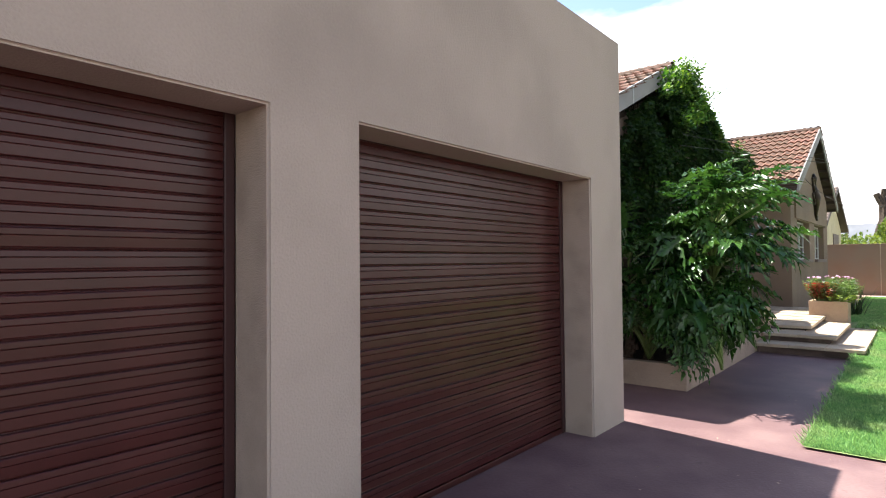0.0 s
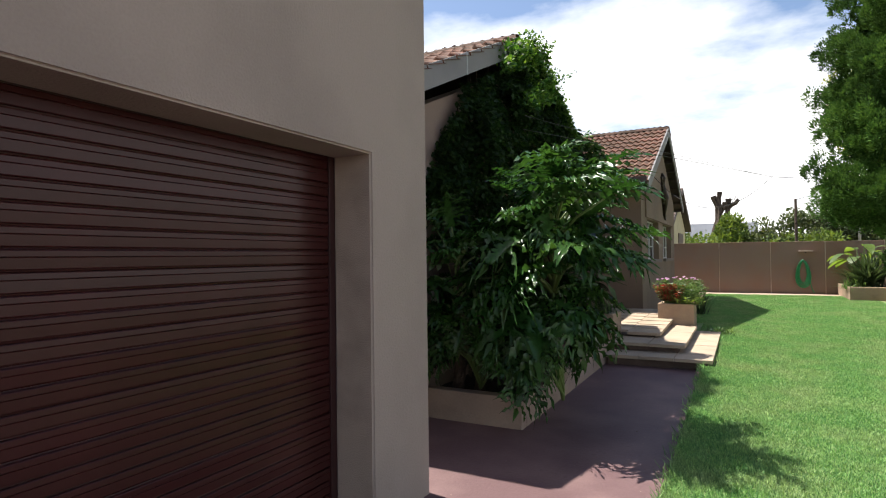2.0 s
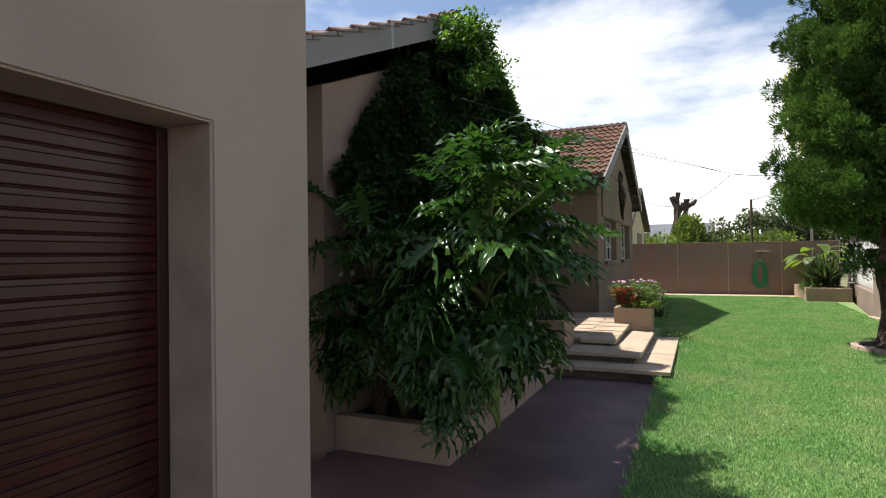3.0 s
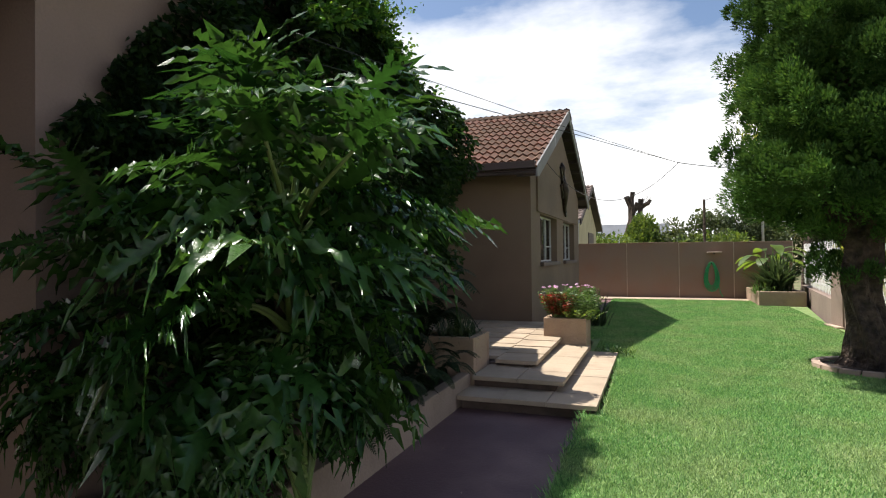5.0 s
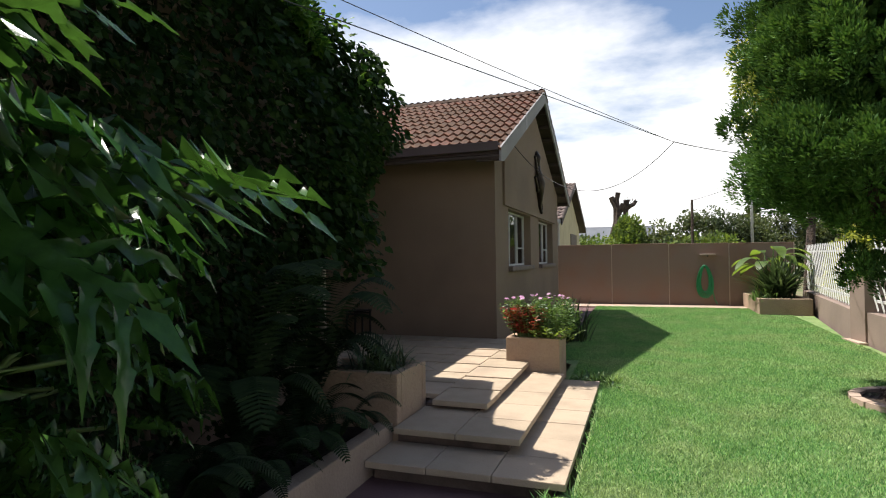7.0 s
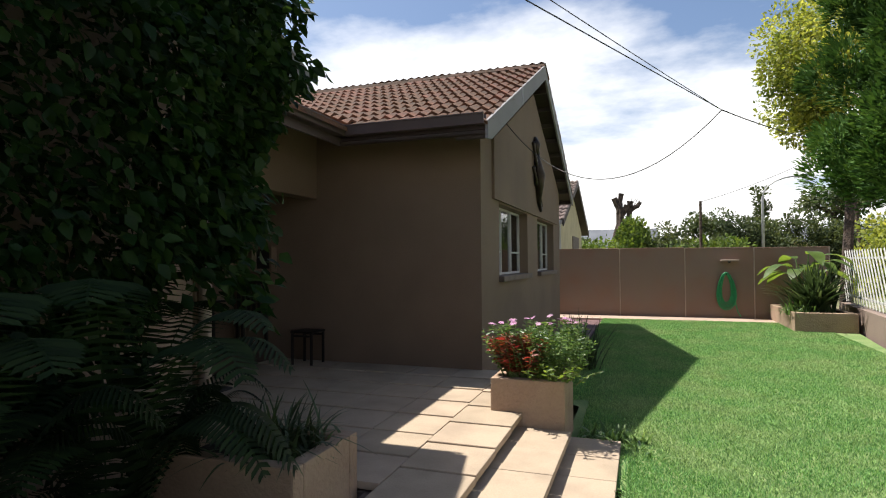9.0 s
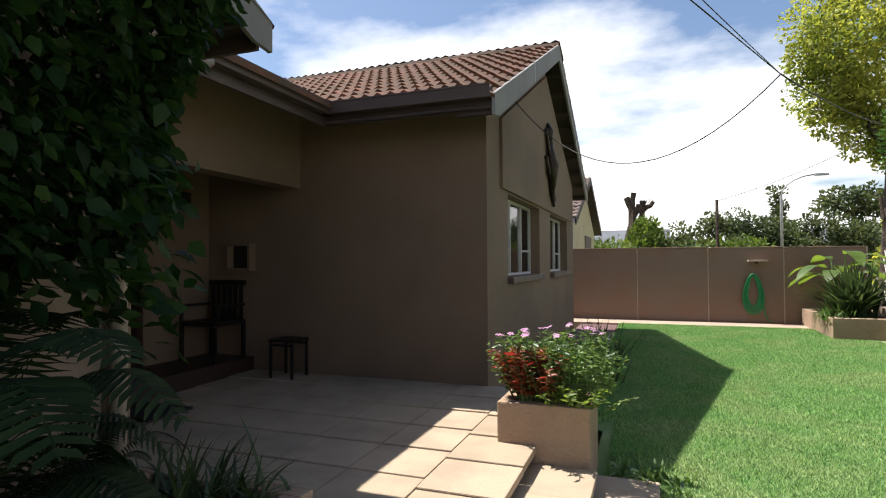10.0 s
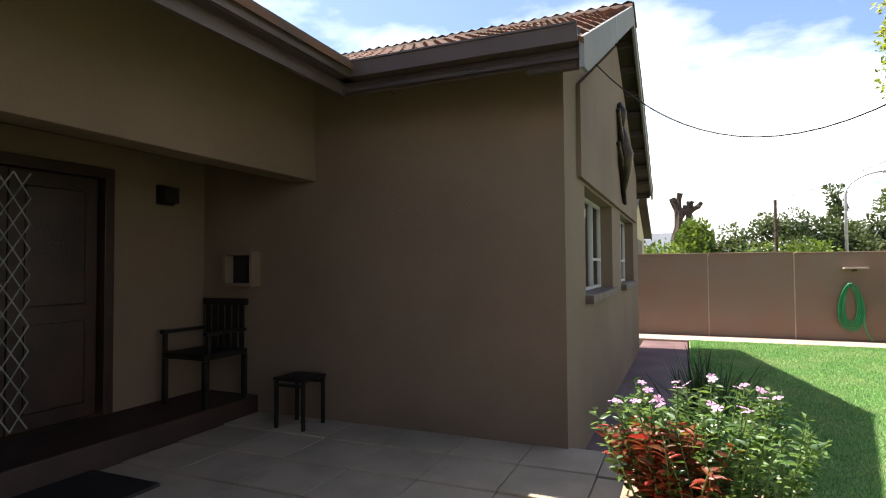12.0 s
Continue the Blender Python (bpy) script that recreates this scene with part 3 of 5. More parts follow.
def window(y0, y1):
    W = thing("window", "white steel-framed window with a brown tiled sill", "window", (BW, (y0 + y1) / 2, WZ[0]), "gable windows", "structure")
    x = BW - 0.17
    z0, z1 = WZ[0] + 0.02, WZ[1]
    fr = boxes((x, x + 0.04, y0, y1, z0, z0 + 0.03), (x, x + 0.04, y0, y1, z1 - 0.03, z1), (x, x + 0.04, y0, y0 + 0.03, z0 + 0.03, z1 - 0.03), (x, x + 0.04, y1 - 0.03, y1, z0 + 0.03, z1 - 0.03))
    frame_ob = part("window_frame", fr, WHITE, W)
    n = 3
    for k in range(1, n):
        y = y0 + (y1 - y0) * k / n
        part("mullion", boxes((x - 0.002, x + 0.045, y - 0.014, y + 0.014, z0 + 0.03, z1 - 0.03)), WHITE, W)
    for k in range(n):
        a, b = y0 + (y1 - y0) * k / n + 0.024, y0 + (y1 - y0) * (k + 1) / n - 0.024
        g = part("pane", boxes((x + 0.015, x + 0.02, a, b, z0 + 0.04, z1 - 0.04)), glass, frame_ob)
        g.visible_shadow = False
        if k != 1:
            part("transom", boxes((x + 0.002, x + 0.038, a, b, z0 + 0.30, z0 + 0.325)), WHITE, frame_ob)
    part("window_sill", boxes((x + 0.04, BW + 0.07, y0 - 0.03, y1 + 0.03, WZ[0] - 0.055, WZ[0] + 0.018), bevel=0.008), SILL, W, "brown tiled sill")
    # net curtain behind the panes
    bm = bmesh.new()
    m = 60
    top = [bm.verts.new((x - 0.12 + 0.02 * math.sin(i * 1.3), y0 + (y1 - y0) * i / m, z1)) for i in range(m + 1)]
    low = [bm.verts.new((x - 0.12 + 0.025 * math.sin(i * 1.3 + 0.4), y0 + (y1 - y0) * i / m, z0 + 0.45)) for i in range(m + 1)]
    for i in range(m):
        bm.faces.new((top[i], top[i + 1], low[i + 1], low[i]))
    part("net_curtain", bm, CURTAIN, W, smooth=True)


window(*W1)
window(*W2)

# ---- patio, steps ----
def patio_z(y):
    return 0.35 + 0.02 * (y - 10.76)


P = thing("patio_steps", "cream slab patio with three overhanging steps", "steps", (-2, 11.5, 0), kind="structure")
part("riser", boxes((-1.88, -0.60, 9.87, 12.9, -0.1, 0.104)), SLABEDGE, P)
part("riser", boxes((-1.86, -0.97, 10.26, 12.7, 0.106, 0.225)), SLABEDGE, P)
part("patio_base", boxes((-5.4, -1.36, 10.95, 14.17, -0.1, 0.30), (-1.855, -1.36, 10.86, 10.95, -0.1, 0.30)), SLABEDGE, P)


def slab(x0, x1, y0, y1, z, t=0.048):
    z += rnd.uniform(-0.002, 0.002)
    if z > 0.36:
        z = patio_z((y0 + y1) / 2) + rnd.uniform(-0.0015, 0.0015)
    part("slab", boxes((x0 + 0.003, x1 - 0.003, y0 + 0.003, y1 - 0.003, z - t, z), bevel=0.007), SLAB, P)


def lay(a, b, k):
    return [(a + (b - a) * i / k, a + (b - a) * (i + 1) / k) for i in range(k)]


# lowest step: a front run and a side run
for a, b in lay(-1.90, -0.98, 2):
    slab(a, b, 9.755, 10.24, 0.155)
for a, b in lay(9.755, 12.85, 7):
    slab(-0.98, -0.50, a, b, 0.155)
for a, b in lay(-1.86, -1.36, 1):
    slab(a, b, 10.157, 10.85, 0.275)
for a, b in lay(10.157, 12.60, 5):
    slab(-1.36, -0.87, a, b, 0.275)
STZ = 0.56
xs = [-1.265, -1.765, -2.265, -2.765, -3.265, -3.765, -4.265, -4.75]
for x1, x0 in zip(xs, xs[1:]):
    ys0 = 10.76 if x0 > -1.9 else 10.96
    k = 7
    for a, b in lay(ys0, 14.165, k):
        slab(x0, x1, a, b, PZ)
part("stoep", boxes((-5.4, -4.755, 10.95, 14.165, 0.30, STZ), bevel=0.01), STOEP, P, "dark red polished stoep")

# ---- planters ----
LW = thing("bed_wall", "low taupe plastered garden bed wall with soil", "planter", (-2.3, 8, 0))
part("front_wall", boxes((-2.94, -1.905, 6.375, 6.50, -0.05, 0.285), bevel=0.012), LOWWALL, LW)
part("side_wall", boxes((-2.03, -1.905, 6.503, 10.26, -0.05, 0.285), bevel=0.012), LOWWALL, LW)
bm = bmesh.new()
g = [[bm.verts.new((-2.94 + 0.91 * i / 10, 6.5 + 3.77 * j / 40, 0.215 + 0.02 * noise.noise((i * 0.7, j * 0.7, 0)))) for i in range(11)] for j in range(41)]
for a, b in zip(g, g[1:]):
    for i in range(10):
        bm.faces.new((a[i], a[i + 1], b[i + 1], b[i]))
part("soil", bm, SOIL, LW, smooth=True)


def planter_box(name, label, x0, x1, y0, y1, z0, z1, w=0.09):
    T = thing(name, label, "planter", ((x0 + x1) / 2, (y0 + y1) / 2, z0))
    for r in ((x0, x1, y0, y0 + w), (x0, x1, y1 - w, y1), (x0, x0 + w, y0 + w + 0.002, y1 - w - 0.002), (x1 - w, x1, y0 + w + 0.002, y1 - w - 0.002)):
        part("side", boxes((*r, z0, z1), bevel=0.012), PLANTER, T)
    part("soil", boxes((x0 + w, x1 - w, y0 + w, y1 - w, z0 + 0.02, z1 - 0.06)), SOIL, T)
    return T


planter_box("step_planter", "taupe plastered planter box beside the steps", -2.75, -1.87, 10.27, 10.90, 0.0, 0.665)
FP = (-1.535, -0.92, 12.61, 13.18)
planter_box("flower_planter", "square brown plastered planter at the patio corner", *FP, 0.06, 0.655)
planter_box("corner_planter", "low brown plastered planter in the garden corner", 2.45, 3.50, 20.57, 22.75, 0.1, 0.59, 0.12)

# ---- boundary wall ----
FY = 22.82
F = thing("boundary_wall", "brown-pink painted panel boundary wall", "wall", (0, FY, 0.2), kind="structure")
px = [-5.35, -3.85, -2.345, -0.84, 0.665, 2.15, 3.65]
for a, b in zip(px, px[1:]):
    part("wall_panel", boxes((a + 0.012, b - 0.012, FY, FY + 0.12, 0.0, 1.885 + 0.012 * math.sin(a * 5)), bevel=0.006), FENCE, F)
for a in px:
    part("joint_strip", boxes((a - 0.011, a + 0.011, FY - 0.008, FY + 0.11, 0.0, 1.90), bevel=0.003), CONC, F, "pale mortar joint")
for a, b in zip(px, px[1:]):
    part("coping", boxes((a + 0.014, b - 0.014, FY - 0.012, FY + 0.13, 1.887 + 0.012 * math.sin(a * 5), 1.915 + 0.012 * math.sin(a * 5)), bevel=0.008), FENCE, F)
R = thing("street_wall", "low plastered street wall with slanting white slats", "wall", (3.3, 18, 0.1), kind="structure")


def rx(y):
    if y < 16.63:
        return 3.22
    return 3.10 + 0.115 * (y - 16.65)


def slanted(y0, y1, z0, z1, off0, off1):
    bm = bmesh.new()
    q = [(rx(y0) + off0, y0), (rx(y1) + off0, y1), (rx(y1) + off1, y1), (rx(y0) + off1, y0)]
    return prism(bm, q, "z", z0, z1)


part("base_wall", slanted(17.02, 22.8, 0.0, 0.66, 0.03, 0.25), PINKWALL, R)
part("pillar", slanted(16.62, 17.02, 0.0, 1.22, 0.0, 0.40), PINKWALL, R)
part("footing", slanted(16.5, 17.1, 0.0, 0.20, -0.12, 0.0), CONC, R)
part("base_wall", slanted(4.0, 16.62, 0.0, 0.66, 0.03, 0.25), PINKWALL, R)
for z in (0.82, 1.62):
    part("rail", slanted(17.02, 22.8, z, z + 0.04, 0.13, 0.16), PALE, R)
    part("rail", slanted(4.0, 16.62, z, z + 0.04, 0.13, 0.16), PALE, R)
def slats(y0, y1, lean=0.80, z0=0.70, z1=1.80):
    """Flat slats that slant along the wall, cut off at the ends of the bay."""
    y = y0 - lean + 0.1
    while y < y1 - 0.05:
        a, b = max(0.0, (y0 + 0.03 - y) / lean), min(1.0, (y1 - 0.03 - y) / lean)
        if b - a > 0.08:
            bm = bmesh.new()
            p, q = Vector((0, y + lean * a, z0 + (z1 - z0) * a)), Vector((0, y + lean * b, z0 + (z1 - z0) * b))
            for v in (p, q):
                v.x = rx(v.y) + 0.105
            w = Vector((0, 0.020, -0.015))
            t = Vector((0.005, 0, 0))
            lo = [bm.verts.new(p + c) for c in (-w, w, w + t, t - w)]
            hi = [bm.verts.new(q + c) for c in (-w, w, w + t, t - w)]
            for k in range(4):
                bm.faces.new((lo[k], lo[(k + 1) % 4], hi[(k + 1) % 4], hi[k]))
            bm.faces.new(lo[::-1])
            bm.faces.new(hi)
            bmesh.ops.recalc_face_normals(bm, faces=bm.faces)
            part("pale", bm, PALE, R)
        y += 0.23


slats(17.02, 22.8)
slats(4.0, 16.62)
# pale flakes and dry bits on the driveway
n = 130
pp = np.stack([-1.9 + 2.6 * rng.random(n), 1.5 + 7.5 * rng.random(n), np.full(n, 0.004)], 1)
fa = np.stack([rng.normal(0, 1, n), rng.normal(0, 1, n), np.zeros(n)], 1)
me = cloud_mesh("debris", [(-0.4, 0, 0), (0.1, -0.3, 0.05), (0.5, 0.1, 0), (0, 0.45, 0.08)], [(0, 1, 2, 3)], pp, turns(fa, jitter=0.02), 0.008 + 0.022 * rng.random(n) ** 2, CONC)
tagged(new("debris", me), "pale paint flakes and dry leaf bits on the driveway", "debris", kind="stuff")
MB = thing("meter_box", "small dark meter box with a pale edge on the wall", "meter box", (-2.92, 6.7, 1.0))
part("body", boxes((-2.949, -2.87, 6.63, 6.80, 0.84, 1.19), bevel=0.006), RUBBER, MB)
part("edge_strip", boxes((-2.949, -2.865, 6.60, 6.628, 0.82, 1.21), bevel=0.004), WHITE, MB, "pale edge strip")

# ---- roof tiles ----
def tile_mesh(name, material, w=0.30, l=0.42, rise=0.046):
    """A double-roll tile: y up the slope, x across, z out of the slope."""
    bm = bmesh.new()
    k = 8
    rows = []
    for y, dz in ((0.0, 0.040), (l, 0.0)):
        rows.append([bm.verts.new((w * i / k, y, dz + rise * (0.5 - 0.5 * math.cos(2 * math.tau * i / k)))) for i in range(k + 1)])
    foot = [bm.verts.new((v.co.x, 0.004, v.co.z - 0.034)) for v in rows[0]]
    for i in range(k):
        bm.faces.new((rows[0][i], rows[0][i + 1], rows[1][i + 1], rows[1][i]))
        bm.faces.new((foot[i], foot[i + 1], rows[0][i + 1], rows[0][i]))
    return finish(bm, name, material, smooth=False)


def slope_frame(y_ridge, z_ridge, slope, half, s, lift):
    """Origin at the eave at x = 0 and axes of a roof slope that faces s in y."""
    a = math.atan(slope)
    up = Vector((0, -s * math.cos(a), math.sin(a)))
    out = Vector((0, s * math.sin(a), math.cos(a)))
    eave = Vector((0, y_ridge + s * half, z_ridge - slope * half)) + out * lift
    return eave, up, out, half / math.cos(a)


def tiles_field(name, y_ridge, z_ridge, slope, half, s, x0, x1, material, lift=-0.048, w=0.30, course=0.345):
    eave, up, out, length = slope_frame(y_ridge, z_ridge, slope, half + 0.02, s, lift)
    base = tile_mesh(name, material)
    v = np.array([t.co[:] for t in base.vertices])
    f = np.array([t.vertices[:] for t in base.polygons])
    pos, rows = [], int(length / course)
    for r in range(rows + 1):
        k = int((x1 - x0) / w)
        for c in range(k + 1):
            p = eave + up * (r * length / (rows + 1)) + Vector((x0 + c * (x1 - x0) / (k + 1), 0, 0))
            pos.append(p[:])
    rot = np.array(Matrix((Vector((1, 0, 0)), up, out)).transposed())
    pos = np.array(pos) + rng.normal(0, 0.003, (len(pos), 3))
    return cloud_mesh(name, v, f, pos, np.tile(rot, (len(pos), 1, 1)), np.ones(len(pos)), material)



# ---- leafy things: helpers ----
def unit(v):
    v = np.asarray(v, float)
    return v / (np.linalg.norm(v, axis=-1, keepdims=True) + 1e-9)


def split_leaf(seed):
    """A deeply cut philodendron blade with lobed, wavy fingers, base at 0, tip near y = 1, drooping."""
    r = random.Random(seed)
    bm = bmesh.new()
    curl = r.uniform(0.15, 0.5)
    fold = r.uniform(0.10, 0.55)
    sway = r.uniform(-0.10, 0.10)

    def bend(x, y, z=0.0):
        return Vector((x + sway * y * y, y - 0.06 * y * y, z + fold * abs(x) - curl * y * y - 0.45 * abs(x) ** 1.7 + 0.035 * math.sin(7 * y + 6 * x + seed)))
    k = 9
    rib = [bm.verts.new(bend(0, -0.02 + 0.98 * i / k, 0.0)) for i in range(k + 1)]
    for s in (-1, 1):
        edge = [bm.verts.new(bend(s * (0.060 * math.sin(math.pi * min(1, 0.12 + 0.80 * i / k)) + 0.012), -0.02 + 0.98 * i / k, 0.022)) for i in range(k + 1)]
        for i in range(k):
            q = (rib[i], rib[i + 1], edge[i + 1], edge[i])
            bm.faces.new(q if s < 0 else q[::-1])
        for i in range(k):
            f = i / (k - 1)
            ln = (0.17 + 0.31 * math.sin(math.pi * (0.22 + 0.66 * f))) * r.uniform(0.75, 1.25)
            a = radians(128 - 98 * f) * r.uniform(0.88, 1.12)
            wd = 0.046 * (1.1 - 0.35 * f) * r.uniform(0.8, 1.2)
            b0, b1 = edge[i], edge[i + 1]
            by = -0.02 + 0.98 * (i + 0.5) / k
            d, p = (s * math.sin(a), math.cos(a)), (-math.cos(a) * s, math.sin(a))
            ph, amp, bow = r.uniform(0, 6), r.uniform(0.035, 0.075), r.uniform(-0.16, 0.18)
            twist = r.uniform(-1.1, 1.1)

            def at(t, w, lift=0.0):
                w2 = w + bow * t * t
                return bend(s * 0.06 + d[0] * ln * t + p[0] * w2 * s, by + d[1] * ln * t + p[1] * w2, lift + twist * w * t - 0.10 * t * t)
            # side teeth stand on alternate sides of the finger
            left = ((0.22, 0.62), (0.40, 0.85), (0.52, 1.55), (0.62, 0.70), (0.74, 0.80), (0.84, 1.15), (0.93, 0.42))
            right = ((0.18, 0.60), (0.30, 1.30), (0.42, 0.66), (0.58, 0.80), (0.70, 1.45), (0.80, 0.60), (0.93, 0.40))
            if r.random() < 0.5:
                left, right = right, left
            rowl, rowm, rowr = [], [], []
            for q in range(7):
                rip = amp * math.sin(2.1 * q + ph)
                rowl.append(bm.verts.new(at(left[q][0], -wd * left[q][1] * r.uniform(0.8, 1.2), rip + 0.014)))
                rowm.append(bm.verts.new(at(0.5 * (left[q][0] + right[q][0]), 0, -0.008)))
                rowr.append(bm.verts.new(at(right[q][0], wd * right[q][1] * r.uniform(0.8, 1.2), -rip + 0.014)))
            tip = bm.verts.new(at(1.08, wd * r.uniform(-0.5, 0.5), -0.03))
            qs = [(b0, rowl[0], rowm[0]), (b0, rowm[0], b1), (b1, rowm[0], rowr[0])]
            for q in range(6):
                qs += [(rowl[q], rowl[q + 1], rowm[q + 1], rowm[q]), (rowm[q], rowm[q + 1], rowr[q + 1], rowr[q])]
            qs += [(rowl[6], tip, rowm[6]), (rowm[6], tip, rowr[6])]
            for q in qs:
                bm.faces.new(q if s > 0 else q[::-1])
    # end lobe
    e0 = rib[-1]
    t0, t1, t2 = bm.verts.new(bend(-0.06, 1.06)), bm.verts.new(bend(0.07, 1.03)), bm.verts.new(bend(0.02, 1.26))
    bm.faces.new((e0, t1, t2, t0))
    bmesh.ops.recalc_face_normals(bm, faces=bm.faces)
    return finish(bm, "leaf", PHILO, smooth=True)


def aim(pos, ahead, size, roll=0.0):
    """A pose with y along ahead and z as near up as it can be."""
    y = Vector(ahead).normalized()
    x = y.cross(Vector((0, 0, 1)))
    if x.length < 0.05:
        x = Vector((1, 0, 0))
    x.normalize()
    z = x.cross(y)
    m = Matrix((x, y, z)).transposed().to_4x4()
    return Matrix.Translation(pos) @ m @ pose(0, 0, 0, 0, roll, 0) @ Matrix.Scale(size, 4)


# ---- philodendron in the bed ----
PH = thing("philodendron", "large glossy split-leaf philodendron growing in the bed", "plant", (-2.1, 7.2, 0.2))
blades = [split_leaf(i) for i in range(10)]
crowns = [
    ((-2.15, 6.90, 0.18), (-1.70, 6.69, 1.66), 74, 1.0),
    ((-2.45, 7.50, 0.18), (-2.25, 7.50, 1.30), 48, 0.66),
    ((-2.50, 6.75, 0.18), (-2.40, 6.60, 1.00), 44, 0.80),
    ((-2.05, 6.80, 0.18), (-1.62, 6.70, 0.80), 26, 0.72),
    ((-2.72, 6.72, 0.18), (-2.58, 6.42, 1.50), 40, 0.82),
]
for base, crown, count, big in crowns:
    bm = bmesh.new()
    pts, rad = [], []
    for i in range(22):
        f = i / 21
        p = Vector(base).lerp(Vector(crown), f) + Vector((0.05 * math.sin(3 * f), 0.04 * math.sin(4 * f), 0))
        pts.append(p)
        rad.append(0.055 + 0.012 * (i % 2) - 0.012 * f)
    part("trunk", tube(bm, pts, rad, 10), BARK, PH, "scarred brown trunk")
    for i in range(count):
        az = i * 2.399 + rnd.uniform(-0.25, 0.25)
        f = (i + 0.5) / count
        el = radians(76 - 112 * f + rnd.uniform(-14, 14))
        d = Vector((math.cos(az) * math.cos(el), math.sin(az) * math.cos(el), math.sin(el)))
        if d.x < -0.35 and base[0] > -2.45:
            d.x *= 0.35
        ln = big * (0.30 + 0.42 * rnd.random() + 0.12 * f)
        foot = Vector(crown) - Vector((0, 0, 0.95 * f * min(1, crown[2] / 1.3)))
        end = foot + d * ln + Vector((0, 0, -0.10 * f))
        end.x = max(end.x, -2.75)
        if end.z < 0.55:
            end.z = 0.62 + 0.40 * rnd.random()
        end.x = min(end.x, -1.90 + 0.50 * max(0.0, end.z - 0.55))
        end.y = max(end.y, 6.30)
        small = 0.72 if end.z < 0.95 else 1.0
        mid = foot.lerp(end, 0.5) + Vector((0, 0, 0.07))
        st = bmesh.new()
        sk = part("stalk", tube(st, [foot, foot.lerp(mid, 0.6) + Vector((0, 0, 0.02)), mid, end], [0.017, 0.013, 0.011, 0.008], 6), STEM, PH, smooth=True)
        h = Vector((d.x, d.y, 0))
        h = h.normalized() if h.length > 0.1 else Vector((math.cos(az), math.sin(az), 0))
        droop = 0.50 - 1.25 * f + rnd.uniform(-0.4, 0.4)
        if el > radians(60):
            droop = 0.9 + rnd.uniform(-0.2, 0.5)
        lf = part("leaf", blades[(7 * i) % 10], PHILO, sk)
        lf.matrix_basis = aim(end, h + Vector((0, 0, droop)), small * big * rnd.uniform(0.42, 0.60), rnd.uniform(-28, 28))

for k, (dx, dy, dz) in enumerate(((0.62, -0.34, 0.42), (0.45, -0.10, 0.62), (0.30, -0.58, 0.45), (0.10, -0.30, 0.62))):
    foot = Vector((-1.70, 6.69, 1.66))
    end = foot + Vector((dx, dy, dz)) * 0.88
    st = bmesh.new()
    sk = part("stalk", tube(st, [foot, foot.lerp(end, 0.5) + Vector((0, 0, 0.05)), end], [0.016, 0.012, 0.009], 6), STEM, PH, smooth=True)
    lf = part("leaf", blades[(3 * k) % 10], PHILO, sk)
    lf.matrix_basis = aim(end, Vector((dx, dy, 0.45)), 0.42, -25 + 16 * k)

# ---- creeper over the gable ----
CR = thing("creeper", "dense dark green creeper covering the gable wall", "climbing plant", (-2.9, 8.7, 0.2))


def top_z(y):
    z = 4.36 - 0.445 * abs(y - 8.62) - 0.6 * max(0.0, y - 9.9)
    return min(z, 2.55 + 1.35 * (y - 6.35)) if y < 7.4 else z


pos, ahead, sz = [], [], []
while len(pos) < 36000:
    y = 6.35 + 4.3 * rnd.random()
    zt, zl = top_z(y) + (0.03 if y > 8.5 else -0.24), (0.45 if y < 9.2 else 0.45 + 1.0 * (y - 9.2))
    if y < 6.9:
        zl = 1.9
    z = zl + (zt - zl) * rnd.random()
    nz = noise.noise((y * 1.7, z * 1.7, 3.1)) + 0.5 * noise.noise((y * 4.5, z * 4.5, 8.0))
    bulge = max(0.0, min(1.0, (y - 7.2) / 2.4))
    th = 0.18 + (0.78 * bulge * max(0.25, 1 - abs(z - 2.6) / 2.3) + 0.28 * nz) * max(0.3, min(1.0, (4.3 - z) / 1.1))
    if y > 10.45:
        th *= max(0.5, 1 - (y - 10.45) / 0.45)
    if z < zl + 0.15 and nz < 0:
        continue
    if y < 6.8 and nz < -0.3:
        continue
    dep = rnd.random() ** 0.35
    pos.append((-2.95 + max(0.03, th * dep) + 0.02 * rnd.random(), y, z))
    ahead.append((0.7, 0.15 * (y - 8.6), -0.7))
    sz.append(rnd.uniform(0.045, 0.085))
for c in range(16):  # hanging sprays along the edge above the steps
    p = np.array((-2.4 + 0.25 * rnd.random(), rnd.uniform(9.6, 10.25), rnd.uniform(1.6, 2.4)))
    for k in range(30):
        q = p + np.array((0.12, 0.18, -0.25)) * (k / 30) + np.array([rnd.gauss(0, 0.06) for _ in range(3)])
        pos.append(tuple(q))
        ahead.append((0.5, 0.5, -0.7))
        sz.append(rnd.uniform(0.05, 0.10))
k = 0
while k < 2300:  # the thick growth that hangs over the barge board
    y = 7.15 + 3.3 * rnd.random()
    u = rnd.random()
    over = 0.04 if y > 8.6 else (-0.10 if y > 8.2 else -0.38)
    q = (-2.70 + 0.34 * rnd.random() * (0.5 + 0.5 * u), y, top_z(y) + over - 0.75 * u)
    if noise.noise((q[0] * 3, y * 2.2, q[2] * 2.2)) < -0.08:
        continue
    pos.append(q)
    ahead.append((0.7, 0.1 * (y - 8.6), -0.3))
    sz.append(rnd.uniform(0.05, 0.09))
    k += 1
pos, ahead = np.array(pos), np.array(ahead)
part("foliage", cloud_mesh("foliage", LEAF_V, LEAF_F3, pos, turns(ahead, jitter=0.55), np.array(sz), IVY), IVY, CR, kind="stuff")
pos, ahead, sz = [], [], []
